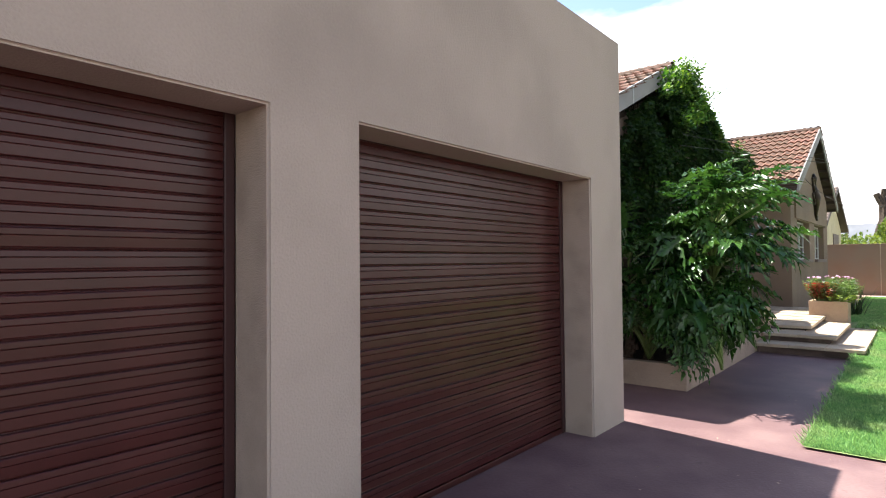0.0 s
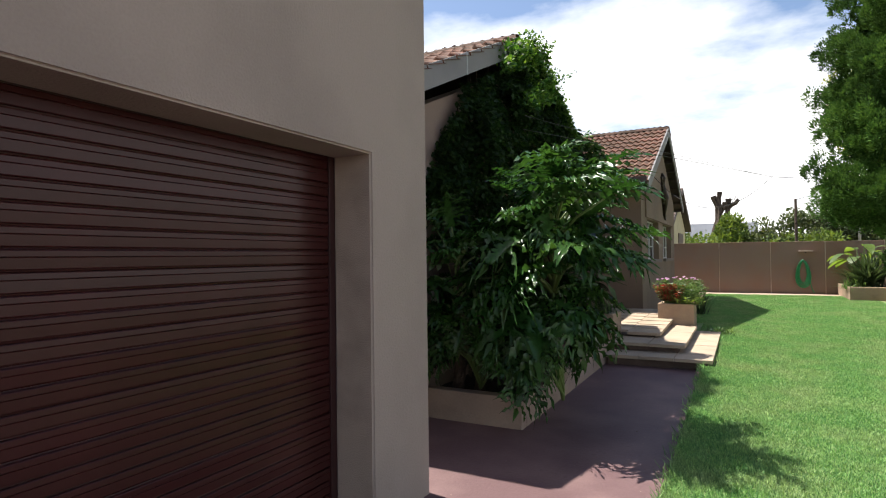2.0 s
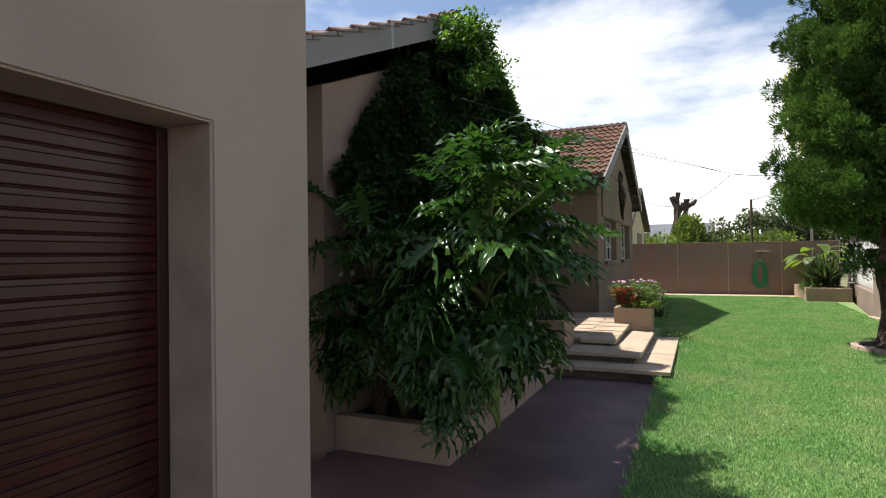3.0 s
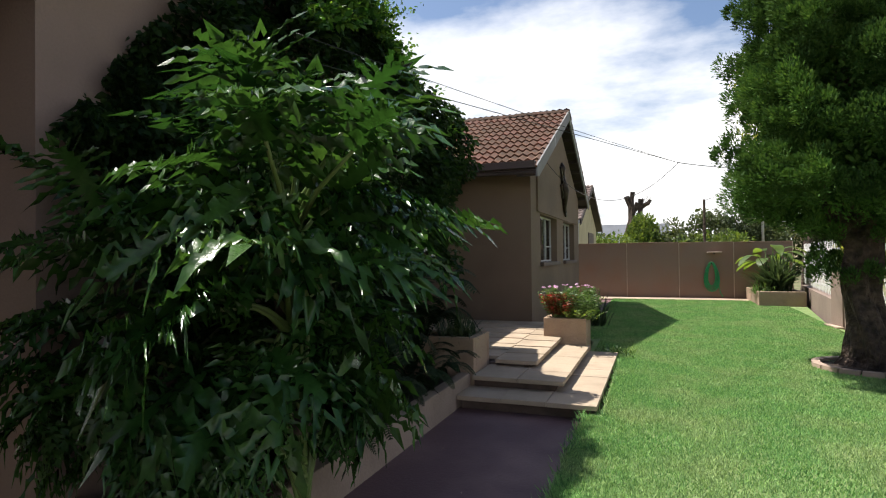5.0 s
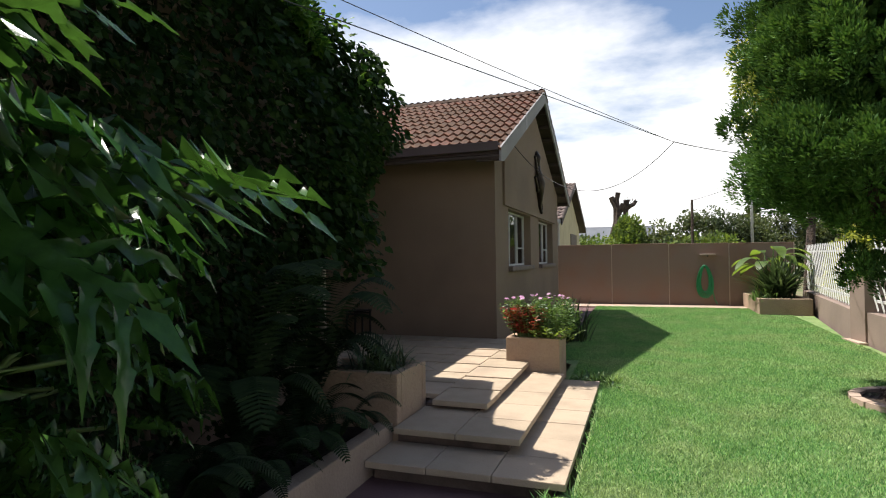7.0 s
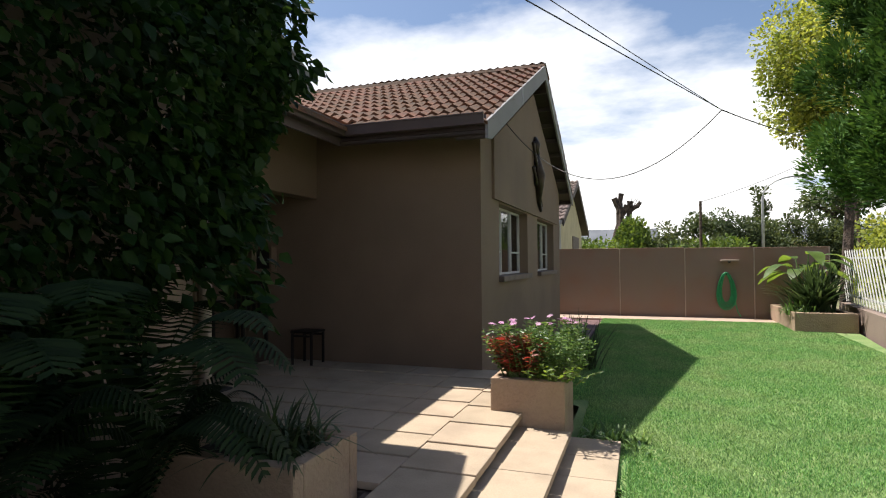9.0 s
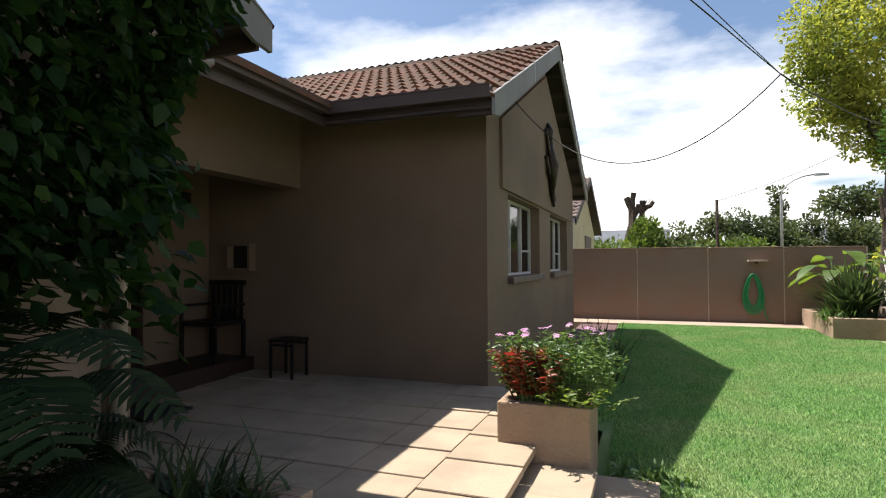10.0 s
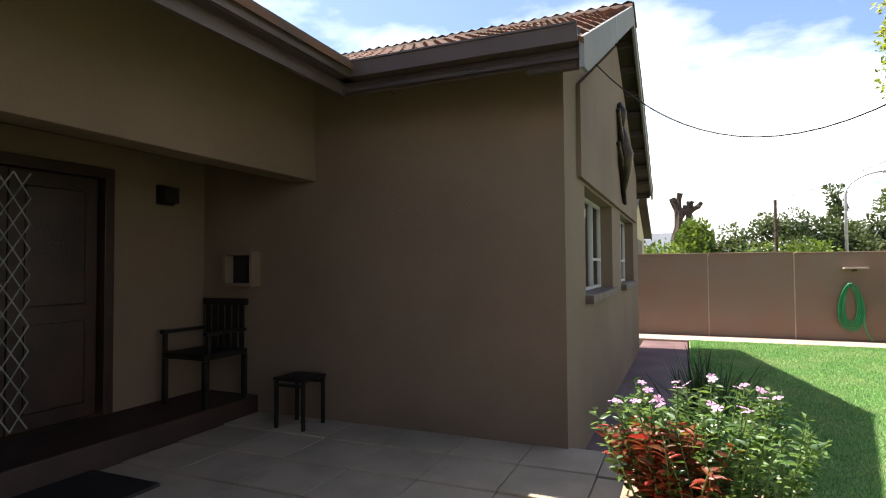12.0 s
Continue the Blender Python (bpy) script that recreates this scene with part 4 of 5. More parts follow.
for c in range(26):  # loose sprays past the outline
    y0 = rnd.uniform(8.7, 10.4)
    p = np.array((-2.62 + 0.12 * rnd.random(), y0, top_z(y0) + 0.02))
    d = np.array((0.15 * rnd.gauss(0, 1), rnd.gauss(0.35, 0.3), 1.0))
    for k in range(26):
        q = p + d * 0.38 * (k / 26) * rnd.uniform(0.5, 1.1) + np.array([rnd.gauss(0, 0.035) for _ in range(3)])
        pos.append(tuple(q))
        ahead.append((rnd.gauss(0, 0.6), rnd.gauss(0, 0.6), 0.2))
        sz.append(rnd.uniform(0.03, 0.065))
k = 0
while k < 2500:  # young growth that stands up over the roof edge, sunlight put into its colour
    y = 7.9 + 2.35 * rnd.random()
    nz = noise.noise((y * 2.6, 5.0, 1.0)) + 0.6 * noise.noise((y * 7.0, 2.0, 4.0))
    hi = (0.11 + 0.18 * nz) * min(1.0, max(0.0, (10.4 - y) / 0.8))
    q = (-2.72 + 0.28 * rnd.random(), y, top_z(y) - 0.30 + (0.30 + max(0.02, hi)) * rnd.random())
    if y < 8.5 and q[2] > 4.22:
        continue
    pos.append(q)
    ahead.append((0.5, rnd.gauss(0.1, 0.5), 0.35))
    sz.append(rnd.uniform(0.035, 0.075))
    k += 1
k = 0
while k < 3000:  # leaves on the bulging upper face, painted lighter as if sunlit
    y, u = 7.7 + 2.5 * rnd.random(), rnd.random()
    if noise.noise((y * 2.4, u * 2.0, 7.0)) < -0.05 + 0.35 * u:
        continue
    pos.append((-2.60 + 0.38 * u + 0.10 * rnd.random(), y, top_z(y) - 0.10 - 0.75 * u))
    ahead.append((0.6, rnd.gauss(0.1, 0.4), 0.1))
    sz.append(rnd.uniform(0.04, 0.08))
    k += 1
for k in range(170):  # one young strand that climbs over the barge board
    t = rnd.random()
    pos.append((-2.50 + rnd.gauss(0, 0.05), 8.28 + 0.10 * t + rnd.gauss(0, 0.07), 3.35 + 0.86 * t + rnd.gauss(0, 0.03)))
    ahead.append((0.6, rnd.gauss(0, 0.5), -0.4))
    sz.append(rnd.uniform(0.045, 0.085))
for p in ((-2.05, 10.0, 2.95), (-2.10, 10.15, 2.55), (-2.12, 9.7, 3.3)):  # bright sprigs at the rim
    for k in range(16):
        pos.append((p[0] + 0.006 * k + rnd.gauss(0, 0.02), p[1] + 0.009 * k + rnd.gauss(0, 0.02), p[2] + rnd.gauss(0, 0.025)))
        ahead.append((0.6, 0.4, 0.2))
        sz.append(rnd.uniform(0.04, 0.07))
pos, ahead = np.array(pos), np.array(ahead)
# young shoots and painted-sunlit leaves share this lighter colour
part("lit_and_young_growth", cloud_mesh("lit_and_young_growth", LEAF_V, LEAF_F3, pos, turns(ahead, jitter=0.55), np.array(sz), LIT_YOUNG), LIT_YOUNG, CR, "light green young shoots and upper leaves coloured as sunlit", kind="stuff")
for k in range(9):
    bm = bmesh.new()
    y, pts = 7.0 + 0.22 * k, []
    for i in range(9):
        z = 0.2 + i * (top_z(y) - 0.4) / 8
        pts.append((-2.90 + 0.03 * math.sin(i + k), y + 0.16 * math.sin(i * 0.9 + k), z))
    part("vine_stem", tube(bm, pts, [0.022 - 0.002 * i for i in range(9)], 6), BARK, CR)


# ---- ferns, strap plants ----
def fern(at, count, length, lab, seed, bias=(0, 0), wide=0.85, lift=0.0):
    r = random.Random(seed)
    T = thing("fern", lab, "fern", at, "ferns in the bed")
    for i in range(count):
        az = i * 2.399 + r.uniform(-0.3, 0.3)
        d = Vector((math.cos(az) + bias[0], math.sin(az) + bias[1], 0)).normalized()
        ln = length * r.uniform(0.75, 1.15)
        rise = r.uniform(0.9, 1.6)
        bm = bmesh.new()
        prev, n = None, 44
        side = d.cross(Vector((0, 0, 1)))
        for k in range(n + 1):
            t = k / n
            c = Vector(at) + d * ln * t * wide + Vector((0, 0, ln * ((rise + lift) * t - (1.25 + 0.3 * lift) * t * t) * 0.75))
            w = ln * 0.095 * math.sin(math.pi * min(1, 0.10 + 0.9 * (1 - t) ** 0.7 * 1.0)) * (1 if t > 0.08 else 0.2)
            if prev is not None:
                ax = (c - prev)
                for s in (-1, 1):
                    a = bm.verts.new(prev)
                    b = bm.verts.new(prev + ax * 0.62)
                    e = bm.verts.new(prev + ax * 0.9 + side * s * w + Vector((0, 0, -0.25 * w)))
                    g = bm.verts.new(prev + ax * 0.35 + side * s * w * 0.8 + Vector((0, 0, -0.12 * w)))
                    bm.faces.new((a, b, e, g) if s > 0 else (a, g, e, b))
                q = [bm.verts.new(prev + side * 0.003), bm.verts.new(prev - side * 0.003), bm.verts.new(c - side * 0.003), bm.verts.new(c + side * 0.003)]
                bm.faces.new(q)
            prev = c
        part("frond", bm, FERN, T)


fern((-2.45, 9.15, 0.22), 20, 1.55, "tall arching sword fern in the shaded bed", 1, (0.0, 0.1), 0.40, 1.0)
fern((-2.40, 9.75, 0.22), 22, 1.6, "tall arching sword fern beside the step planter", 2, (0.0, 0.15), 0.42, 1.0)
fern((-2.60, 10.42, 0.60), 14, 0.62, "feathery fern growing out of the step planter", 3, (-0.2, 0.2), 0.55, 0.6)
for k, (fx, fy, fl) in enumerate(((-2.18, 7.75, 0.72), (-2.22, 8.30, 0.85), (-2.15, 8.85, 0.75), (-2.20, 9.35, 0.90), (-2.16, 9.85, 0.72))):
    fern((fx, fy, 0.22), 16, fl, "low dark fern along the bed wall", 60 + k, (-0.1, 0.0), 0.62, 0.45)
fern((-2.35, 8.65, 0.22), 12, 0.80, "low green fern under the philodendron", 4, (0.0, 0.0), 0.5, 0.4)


def strap(name, lab, cat, at, count, length, width, material, seed, stiff=0.5, spread=1.0):
    r = random.Random(seed)
    T = thing(name, lab, cat, at)
    bm = bmesh.new()
    for i in range(count):
        az = r.random() * math.tau
        out_ = spread * r.uniform(0.25, 1.0)
        d = Vector((math.cos(az), math.sin(az), 0))
        s = d.cross(Vector((0, 0, 1)))
        ln, o = length * r.uniform(0.6, 1.1), Vector((r.gauss(0, 0.04), r.gauss(0, 0.04), 0)) * (1 + 2 * spread)
        prev = None
        for k in range(7):
            t = k / 6
            c = Vector(at) + o + d * ln * out_ * t * (0.6 + 0.4 * t) + Vector((0, 0, ln * (t * (1.1 - 0.45 * out_) - (1 - stiff) * out_ * 0.9 * t * t)))
            w = width * (1 - t ** 2.2) + 0.0008
            row = (bm.verts.new(c - s * w), bm.verts.new(c + s * w))
            if prev:
                bm.faces.new((prev[0], prev[1], row[1], row[0]))
            prev = row
    part("leaves", bm, material, T, smooth=True, kind="stuff")
    return T


strap("spider_plant", "tufted green strap-leaved plant in the step planter", "plant", (-2.18, 10.58, 0.60), 190, 0.46, 0.009, STRAP, 11, 0.25, 1.0)
strap("yucca", "dark spiky yucca beside the house path", "plant", (-1.12, 15.9, 0.15), 100, 0.80, 0.013, STRAP, 12, 0.92, 0.75)
strap("agapanthus", "dark green strap-leaved clump in the corner planter", "plant", (3.0, 21.4, 0.55), 380, 1.2, 0.030, STRAP, 13, 0.55, 0.95)
strap("trailing_plant", "trailing green plant at the planter edge", "plant", (2.58, 21.0, 0.52), 140, 0.5, 0.015, FLOWERLEAF, 14, 0.2, 1.0)
strap("edge_tuft", "small leafy weed at the step corner", "plant", (-0.52, 12.95, 0.12), 60, 0.20, 0.014, FLOWERLEAF, 15, 0.3, 1.0)
BN = thing("strelitzia", "broad paddle-leaved strelitzia in the corner planter", "plant", (2.95, 22.0, 0.5))
for i in range(15):
    az, r_ = i * 2.399, random.Random(i)
    d = Vector((math.cos(az), math.sin(az), 0))
    s = d.cross(Vector((0, 0, 1)))
    h = r_.uniform(0.7, 1.25)
    foot = Vector((2.95, 22.0, 0.5)) + d * 0.08
    knee = foot + d * 0.22 + Vector((0, 0, h))
    bm = bmesh.new()
    part("stalk", tube(bm, [foot, foot.lerp(knee, 0.5) - d * 0.03, knee], [0.025, 0.018, 0.012], 6), STEM, BN)
    bm = bmesh.new()
    rows = []
    ln = r_.uniform(0.55, 0.85)
    for k in range(9):
        t = k / 8
        c = knee + d * ln * t * 0.9 + Vector((0, 0, ln * (0.45 * t - 0.75 * t * t)))
        w = 0.14 * math.sin(math.pi * min(1, 0.06 + 0.94 * t)) ** 0.7 + 0.004
        rows.append((bm.verts.new(c - s * w + Vector((0, 0, 0.05 * w + 0.02 * math.sin(6 * t + i)))), bm.verts.new(c), bm.verts.new(c + s * w + Vector((0, 0, 0.05 * w)))))
    for a, b in zip(rows, rows[1:]):
        bm.faces.new((a[0], a[1], b[1], b[0]))
        bm.faces.new((a[1], a[2], b[2], b[1]))
    part("leaf", bm, BANANA, BN, smooth=True)

# ---- flowers in the square planter ----
def stems_plant(name, lab, spots, material, leaf, height, seed, lean=0.25):
    r = random.Random(seed)
    T = thing(name, lab, "plant", (-1.17, 13.0, 0.64))
    pos, ah, sz, tips = [], [], [], []
    bm = bmesh.new()
    for x, y in spots:
        h = height * r.uniform(0.7, 1.15)
        dx, dy = (x + 1.17) * lean * 2.2 + r.gauss(0, 0.06), (y - 13.0) * lean * 2.2 + r.gauss(0, 0.06)
        base = Vector((x, y, 0.63))
        tip = base + Vector((dx, dy, h))
        tube(bm, [base, base.lerp(tip, 0.5) + Vector((0, 0, 0.02)), tip], [0.005, 0.004, 0.003], 5)
        k = int(h / 0.016)
        for i in range(k):
            t = 0.2 + 0.8 * i / k
            c = base.lerp(tip, t)
            az = i * 2.4 + r.uniform(-0.3, 0.3)
            pos.append(c[:])
            ah.append((math.cos(az), math.sin(az), 0.35 - 0.2 * (1 - t)))
            sz.append(leaf * r.uniform(0.7, 1.1) * (1.0 if t < 0.92 else 0.7))
        tips.append(tip)
    part("undergrowth", bm, STEM, T, kind="stuff")
    narrow = [(x * 0.62, y, z) for x, y, z in LEAF_V]
    part("foliage", cloud_mesh("foliage", narrow, LEAF_F3, np.array(pos), turns(np.array(ah), jitter=0.18), np.array(sz), material), material, T, kind="stuff")
    return T, tips


spots = [(FP[0] + 0.08 + 0.60 * rnd.random(), FP[2] + 0.08 + 0.62 * rnd.random()) for _ in range(120)]
PW, tips = stems_plant("periwinkle", "bushy pink-flowering periwinkle with glossy green leaves", spots, FLOWERLEAF, 0.066, 0.42, 21, 0.12)
bm = bmesh.new()
for k in range(5):
    a = k * math.tau / 5
    d, s = Vector((math.cos(a), math.sin(a), 0)), Vector((-math.sin(a), math.cos(a), 0))
    v = [bm.verts.new(q) for q in (Vector((0, 0, 0)), d * 0.014 - s * 0.008 + Vector((0, 0, 0.003)), d * 0.024 - s * 0.008 + Vector((0, 0, 0.002)), d * 0.027, d * 0.022 + s * 0.010 + Vector((0, 0, 0.003)))]
    bm.faces.new(v)
bloom = finish(bm, "flower", PETAL)
for i, t in enumerate(sorted(tips, key=lambda q: -q.z)[:34]):
    if i % 3 == 1:
        continue
    o = part("flower", bloom, PETAL, PW, "pale pink five-petalled flower")
    o.matrix_basis = Matrix.Translation(t + Vector((0, 0, 0.012))) @ pose(0, 0, 0, rnd.uniform(-40, 30), rnd.uniform(-35, 35), rnd.uniform(0, 360)) @ Matrix.Scale(0.95, 4)
spots = [(FP[0] + 0.12 + 0.24 * rnd.random(), FP[2] + 0.05 + 0.22 * rnd.random()) for _ in range(42)]
stems_plant("red_leaf_plant", "rust-red leafy bedding plant in the square planter", spots, REDLEAF, 0.078, 0.36, 22, 0.12)
spots = [(FP[0] + 0.35 + 0.35 * rnd.random(), FP[2] + 0.03 + 0.10 * rnd.random()) for _ in range(18)]
stems_plant("variegated_plant", "pale yellow-green bedding plant at the planter front", spots, BANANA, 0.06, 0.15, 23, 0.2)


# ---- trees ----
def clumps(centres, radius, per, material, leaf, up=0.6, jitter=0.5, shape=1.0, flat=1.0, fine=False):
    """Leaf clumps round centres, leaves pointing out and up from each."""
    c = np.repeat(np.asarray(centres, float), per, axis=0)
    r = np.repeat(np.asarray(radius, float), per)
    d = unit(rng.normal(0, 1, (len(c), 3)))
    rad = r * (0.45 + 0.55 * rng.random(len(c)) ** 0.5)
    p = c + d * rad[:, None] * np.array([1, 1, flat])
    ah = d + np.array([0, 0, up])
    v = [(x * shape, y, z) for x, y, z in (SPRAY_V if fine else LEAF_V)]
    return cloud_mesh("foliage", v, SPRAY_F if fine else LEAF_F3, p, turns(ah, jitter=jitter), leaf * (0.7 + 0.6 * rng.random(len(c))), material)


def gnarled(bm, pts, radii, sides=14, rough=0.15, seed=0):
    """A limb with fluted, uneven bark."""
    pts = [Vector(p) for p in pts]
    rings = []
    for i, p in enumerate(pts):
        d = (pts[min(i + 1, len(pts) - 1)] - pts[max(i - 1, 0)]).normalized()
        a = d.cross(Vector((0.3, 0.9, 0.1))).normalized()
        b = d.cross(a)
        ring = []
        for k in range(sides):
            t = k * math.tau / sides
            q = radii[i] * (1 + rough * math.sin(3 * t + seed + 0.5 * i) + rough * 0.7 * math.sin(7 * t + 0.9 * i + seed) + rough * 0.8 * noise.noise((k * 1.3, i * 0.6, seed)))
            ring.append(bm.verts.new(p + q * (math.cos(t) * a + math.sin(t) * b)))
        rings.append(ring)
    for r, s in zip(rings, rings[1:]):
        for k in range(sides):
            bm.faces.new((r[k], r[(k + 1) % sides], s[(k + 1) % sides], s[k]))
    bm.faces.new(rings[-1])
    return bm


CT = thing("cypress_tree", "tall dense cypress with a fluted brown trunk on the lawn", "tree", (2.48, 12.75, 0.1))
TX, TY = 2.48, 12.75
bm = bmesh.new()
pts = [(TX + 0.04 * math.sin(i * 0.7) - 0.05 * i / 14, TY + 0.03 * math.cos(i), 0.05 + i * 0.17) for i in range(15)]
gnarled(bm, pts, [0.31 if i == 0 else 0.235 - 0.005 * i + 0.015 * math.sin(i) for i in range(15)], 40, 0.15, 1)
part("trunk", bm, BARK, CT, "thick fluted brown trunk")
for k, (dx, dy, z0, z1, r0) in enumerate(((-0.75, -0.2, 1.5, 3.1, 0.12), (0.7, 0.3, 1.7, 3.6, 0.13), (-0.3, 0.7, 1.9, 4.2, 0.12), (0.25, -0.75, 1.6, 3.4, 0.12), (0.0, 0.1, 2.3, 8.2, 0.20), (-0.5, -0.5, 2.2, 5.6, 0.1), (0.55, -0.35, 2.2, 6.0, 0.1))):
    bm = bmesh.new()
    p = [Vector((TX, TY, z0)).lerp(Vector((TX + dx, TY + dy, z1)), i / 8) + Vector((dx, dy, 0)) * 0.15 * math.sin(math.pi * i / 8) for i in range(9)]
    part("limb", gnarled(bm, p, [r0 * (1 - 0.085 * i) for i in range(9)], 9, 0.12, k), BARK, CT)
cen, rad, tries = [], [], 0
cells = {}
while tries < 26000:  # rounded tufts that keep their distance, so that dark gaps stay between them
    tries += 1
    z = 1.85 + 7.3 * rnd.random() ** 1.1
    prof = 1.66 * min(1.0, 0.45 + (z - 1.75) / 1.3) if z < 2.6 else 1.66 * max(0.06, 1 - ((z - 2.6) / 8.0) ** 1.15)
    az = rnd.random() * math.tau
    q = prof * (0.95 + 0.20 * noise.noise((math.cos(az) * 1.8, math.sin(az) * 1.8, z * 1.1))) - 0.45 * rnd.random() ** 1.6
    if q < 0.1 or z < 2.2 and rnd.random() < 0.4:
        continue
    p = Vector((TX + q * math.cos(az), TY + q * math.sin(az), z))
    lobe = noise.noise(p * 1.9) + 0.4 * noise.noise(p * 4.1)
    if lobe < -0.02:
        continue
    p += Vector((math.cos(az), math.sin(az), 0.1)) * (0.50 * lobe - 0.10)
    g = (int(p.x * 3), int(p.y * 3), int(p.z * 3))
    near = [o for a in (-1, 0, 1) for b in (-1, 0, 1) for c in (-1, 0, 1) for o in cells.get((g[0] + a, g[1] + b, g[2] + c), ())]
    if any((p - o).length < 0.15 for o in near):
        continue
    cells.setdefault(g, []).append(p)
    cen.append(p[:])
    rad.append(rnd.uniform(0.06, 0.15))
for k in range(46):  # drooping tufts round the head of the trunk
    az, z = rnd.random() * math.tau, rnd.uniform(1.25, 2.1)
    q = rnd.uniform(0.28, 0.75)
    cen.append((TX + q * math.cos(az), TY + q * math.sin(az), z))
    rad.append(rnd.uniform(0.07, 0.13))
cen, rad = np.array(cen), np.array(rad)
per = 250
c, rr = np.repeat(cen, per, axis=0), np.repeat(rad, per)
axis = unit(c - np.stack([np.full(len(c), TX), np.full(len(c), TY), c[:, 2] - 0.5], 1))
d = unit(rng.normal(0, 1, (len(c), 3)) + 0.5 * axis)
along = (d * axis).sum(1, keepdims=True)
lump = 1 + 0.30 * np.clip(along, 0, 1) * np.sin(9 * d[:, :1] + 50 * rr[:, None]) * np.sin(10 * d[:, 1:2] + 3)
pp = c + d * (rr * (0.55 + 0.47 * rng.random(len(c))))[:, None] * lump * np.array([1, 1, 1.3])
spray = [(x * 0.62, y, z) for x, y, z in SPRAY_V]
part("crown", cloud_mesh("crown", spray, SPRAY_F, pp, turns(d + 0.7 * axis + np.array([0, 0, 0.6]), jitter=0.2), 0.048 * (0.6 + 0.8 * rng.random(len(c))), CEDAR), CEDAR, CT, "dense clumped scale-leaf crown", kind="stuff")
cen = []
for i in range(340):
    z = 2.25 + 6.2 * rnd.random()
    q = 0.85 * max(0.1, 1 - ((z - 2.0) / 7.0) ** 1.6) * math.sqrt(rnd.random())
    az = rnd.random() * math.tau
    cen.append((TX + q * math.cos(az), TY + q * math.sin(az), z))
part("inner_foliage", clumps(cen, np.full(340, 0.34), 260, CEDAR, 0.075, 0.5, 0.5), CEDAR, CT, kind="stuff")
# earth ring with a brick edge round the trunk
RG = thing("tree_ring", "low round concrete edging with bare soil", "edging", (TX, TY, 0.1))
bm = bmesh.new()
ring = [(TX + 0.52 * math.cos(t * math.tau / 24), TY + 0.52 * math.sin(t * math.tau / 24)) for t in range(24)]
prism(bm, ring, "z", 0.05, lawn_z(TY) + 0.025)
part("soil", bm, SOIL, RG)
for t in range(16):
    bm = bmesh.new()
    a0, a1 = t * math.tau / 16 + 0.02, (t + 1) * math.tau / 16 - 0.02
    q = [(TX + r * math.cos(a), TY + r * math.sin(a)) for r, a in ((0.50, a0), (0.60, a0), (0.60, a1), (0.50, a1))]
    part("kerb_stone", prism(bm, q, "z", 0.05, lawn_z(TY) + 0.055), CONC, RG)


def broad_tree(name, lab, at, trunk_h, r0, crown, n, per, material, leaf, seed, limbs=6, cr=0.5):
    """crown: centre offset and half sizes."""
    r = random.Random(seed)
    T = thing(name, lab, "tree", at)
    bm = bmesh.new()
    top = Vector(at) + Vector((crown[0] * 0.4, crown[1] * 0.4, trunk_h))
    gnarled(bm, [Vector(at).lerp(top, i / 7) for i in range(8)], [r0 * (1.25 if i == 0 else 1 - 0.05 * i) for i in range(8)], 10, 0.08, seed)
    part("trunk", bm, BARK, T)
    c = Vector(at) + Vector(crown[:3])
    for k in range(limbs):
        a = k * 2.4
        e = c + Vector((crown[3] * 0.6 * math.cos(a), crown[3] * 0.6 * math.sin(a), crown[4] * r.uniform(-0.3, 0.6)))
        bm = bmesh.new()
        part("limb", gnarled(bm, [top.lerp(e, i / 5) + Vector((0, 0, 0.1 * math.sin(i))) for i in range(6)], [r0 * 0.55 * (1 - 0.15 * i) for i in range(6)], 7, 0.1, k), BARK, T)
    cen, rad = [], []
    while len(cen) < n:
        d = Vector((r.gauss(0, 1), r.gauss(0, 1), r.gauss(0, 1))).normalized() * (0.35 + 0.65 * r.random() ** 0.4)
        s = 1 + 0.35 * noise.noise(d * 2.3 + Vector((seed, 0, 0)))
        cen.append((c.x + d.x * crown[3] * s, c.y + d.y * crown[3] * s, c.z + d.z * crown[4] * s))
        rad.append(r.uniform(0.6, 1.15) * cr)
    part("crown", clumps(cen, rad, per, material, leaf, 0.1, 0.6), material, T, kind="stuff")
    return T


broad_tree("golden_tree", "golden-leaved street tree beyond the palisade", (3.95, 22.9, 0.1), 3.6, 0.13, (0.75, 1.0, 5.9, 2.0, 2.1), 150, 280, GOLD, 0.095, 31, 7, 0.5)
# pollarded tree, poles and shrubs beyond the wall
ST = thing("pollarded_tree", "dark pollarded bare tree stump beyond the wall", "tree", (-1.7, 47, 0))
POLLARD = [
    ([(-1.75, 47, 0), (-1.85, 47, 3.2), (-1.60, 47, 4.0), (-1.58, 47, 4.6), (-1.60, 47, 5.0)], [0.26, 0.23, 0.22, 0.24, 0.25]),
    ([(-1.60, 47, 4.85), (-1.80, 47, 5.3), (-1.95, 47, 5.72)], [0.18, 0.17, 0.19]),
    ([(-1.58, 47, 4.90), (-1.60, 47.1, 5.5), (-1.53, 47.1, 6.02)], [0.17, 0.15, 0.18]),
    ([(-1.55, 47, 4.45), (-1.32, 47, 4.85), (-1.20, 47, 5.25)], [0.16, 0.18, 0.17]),
    ([(-1.45, 47, 3.9), (-1.08, 47.2, 4.4), (-1.02, 47.2, 5.0), (-0.98, 47.2, 5.5)], [0.18, 0.17, 0.16, 0.20]),
    ([(-1.02, 47.2, 4.85), (-0.72, 47.2, 5.1), (-0.52, 47.2, 5.15), (-0.32, 47.2, 5.42)], [0.13, 0.14, 0.15, 0.12]),
]
for k, (p, r) in enumerate(POLLARD):
    bm = bmesh.new()
    part("trunk" if k == 0 else "limb", gnarled(bm, p, r, 10, 0.16, k), BARK, ST)
bm = bmesh.new()
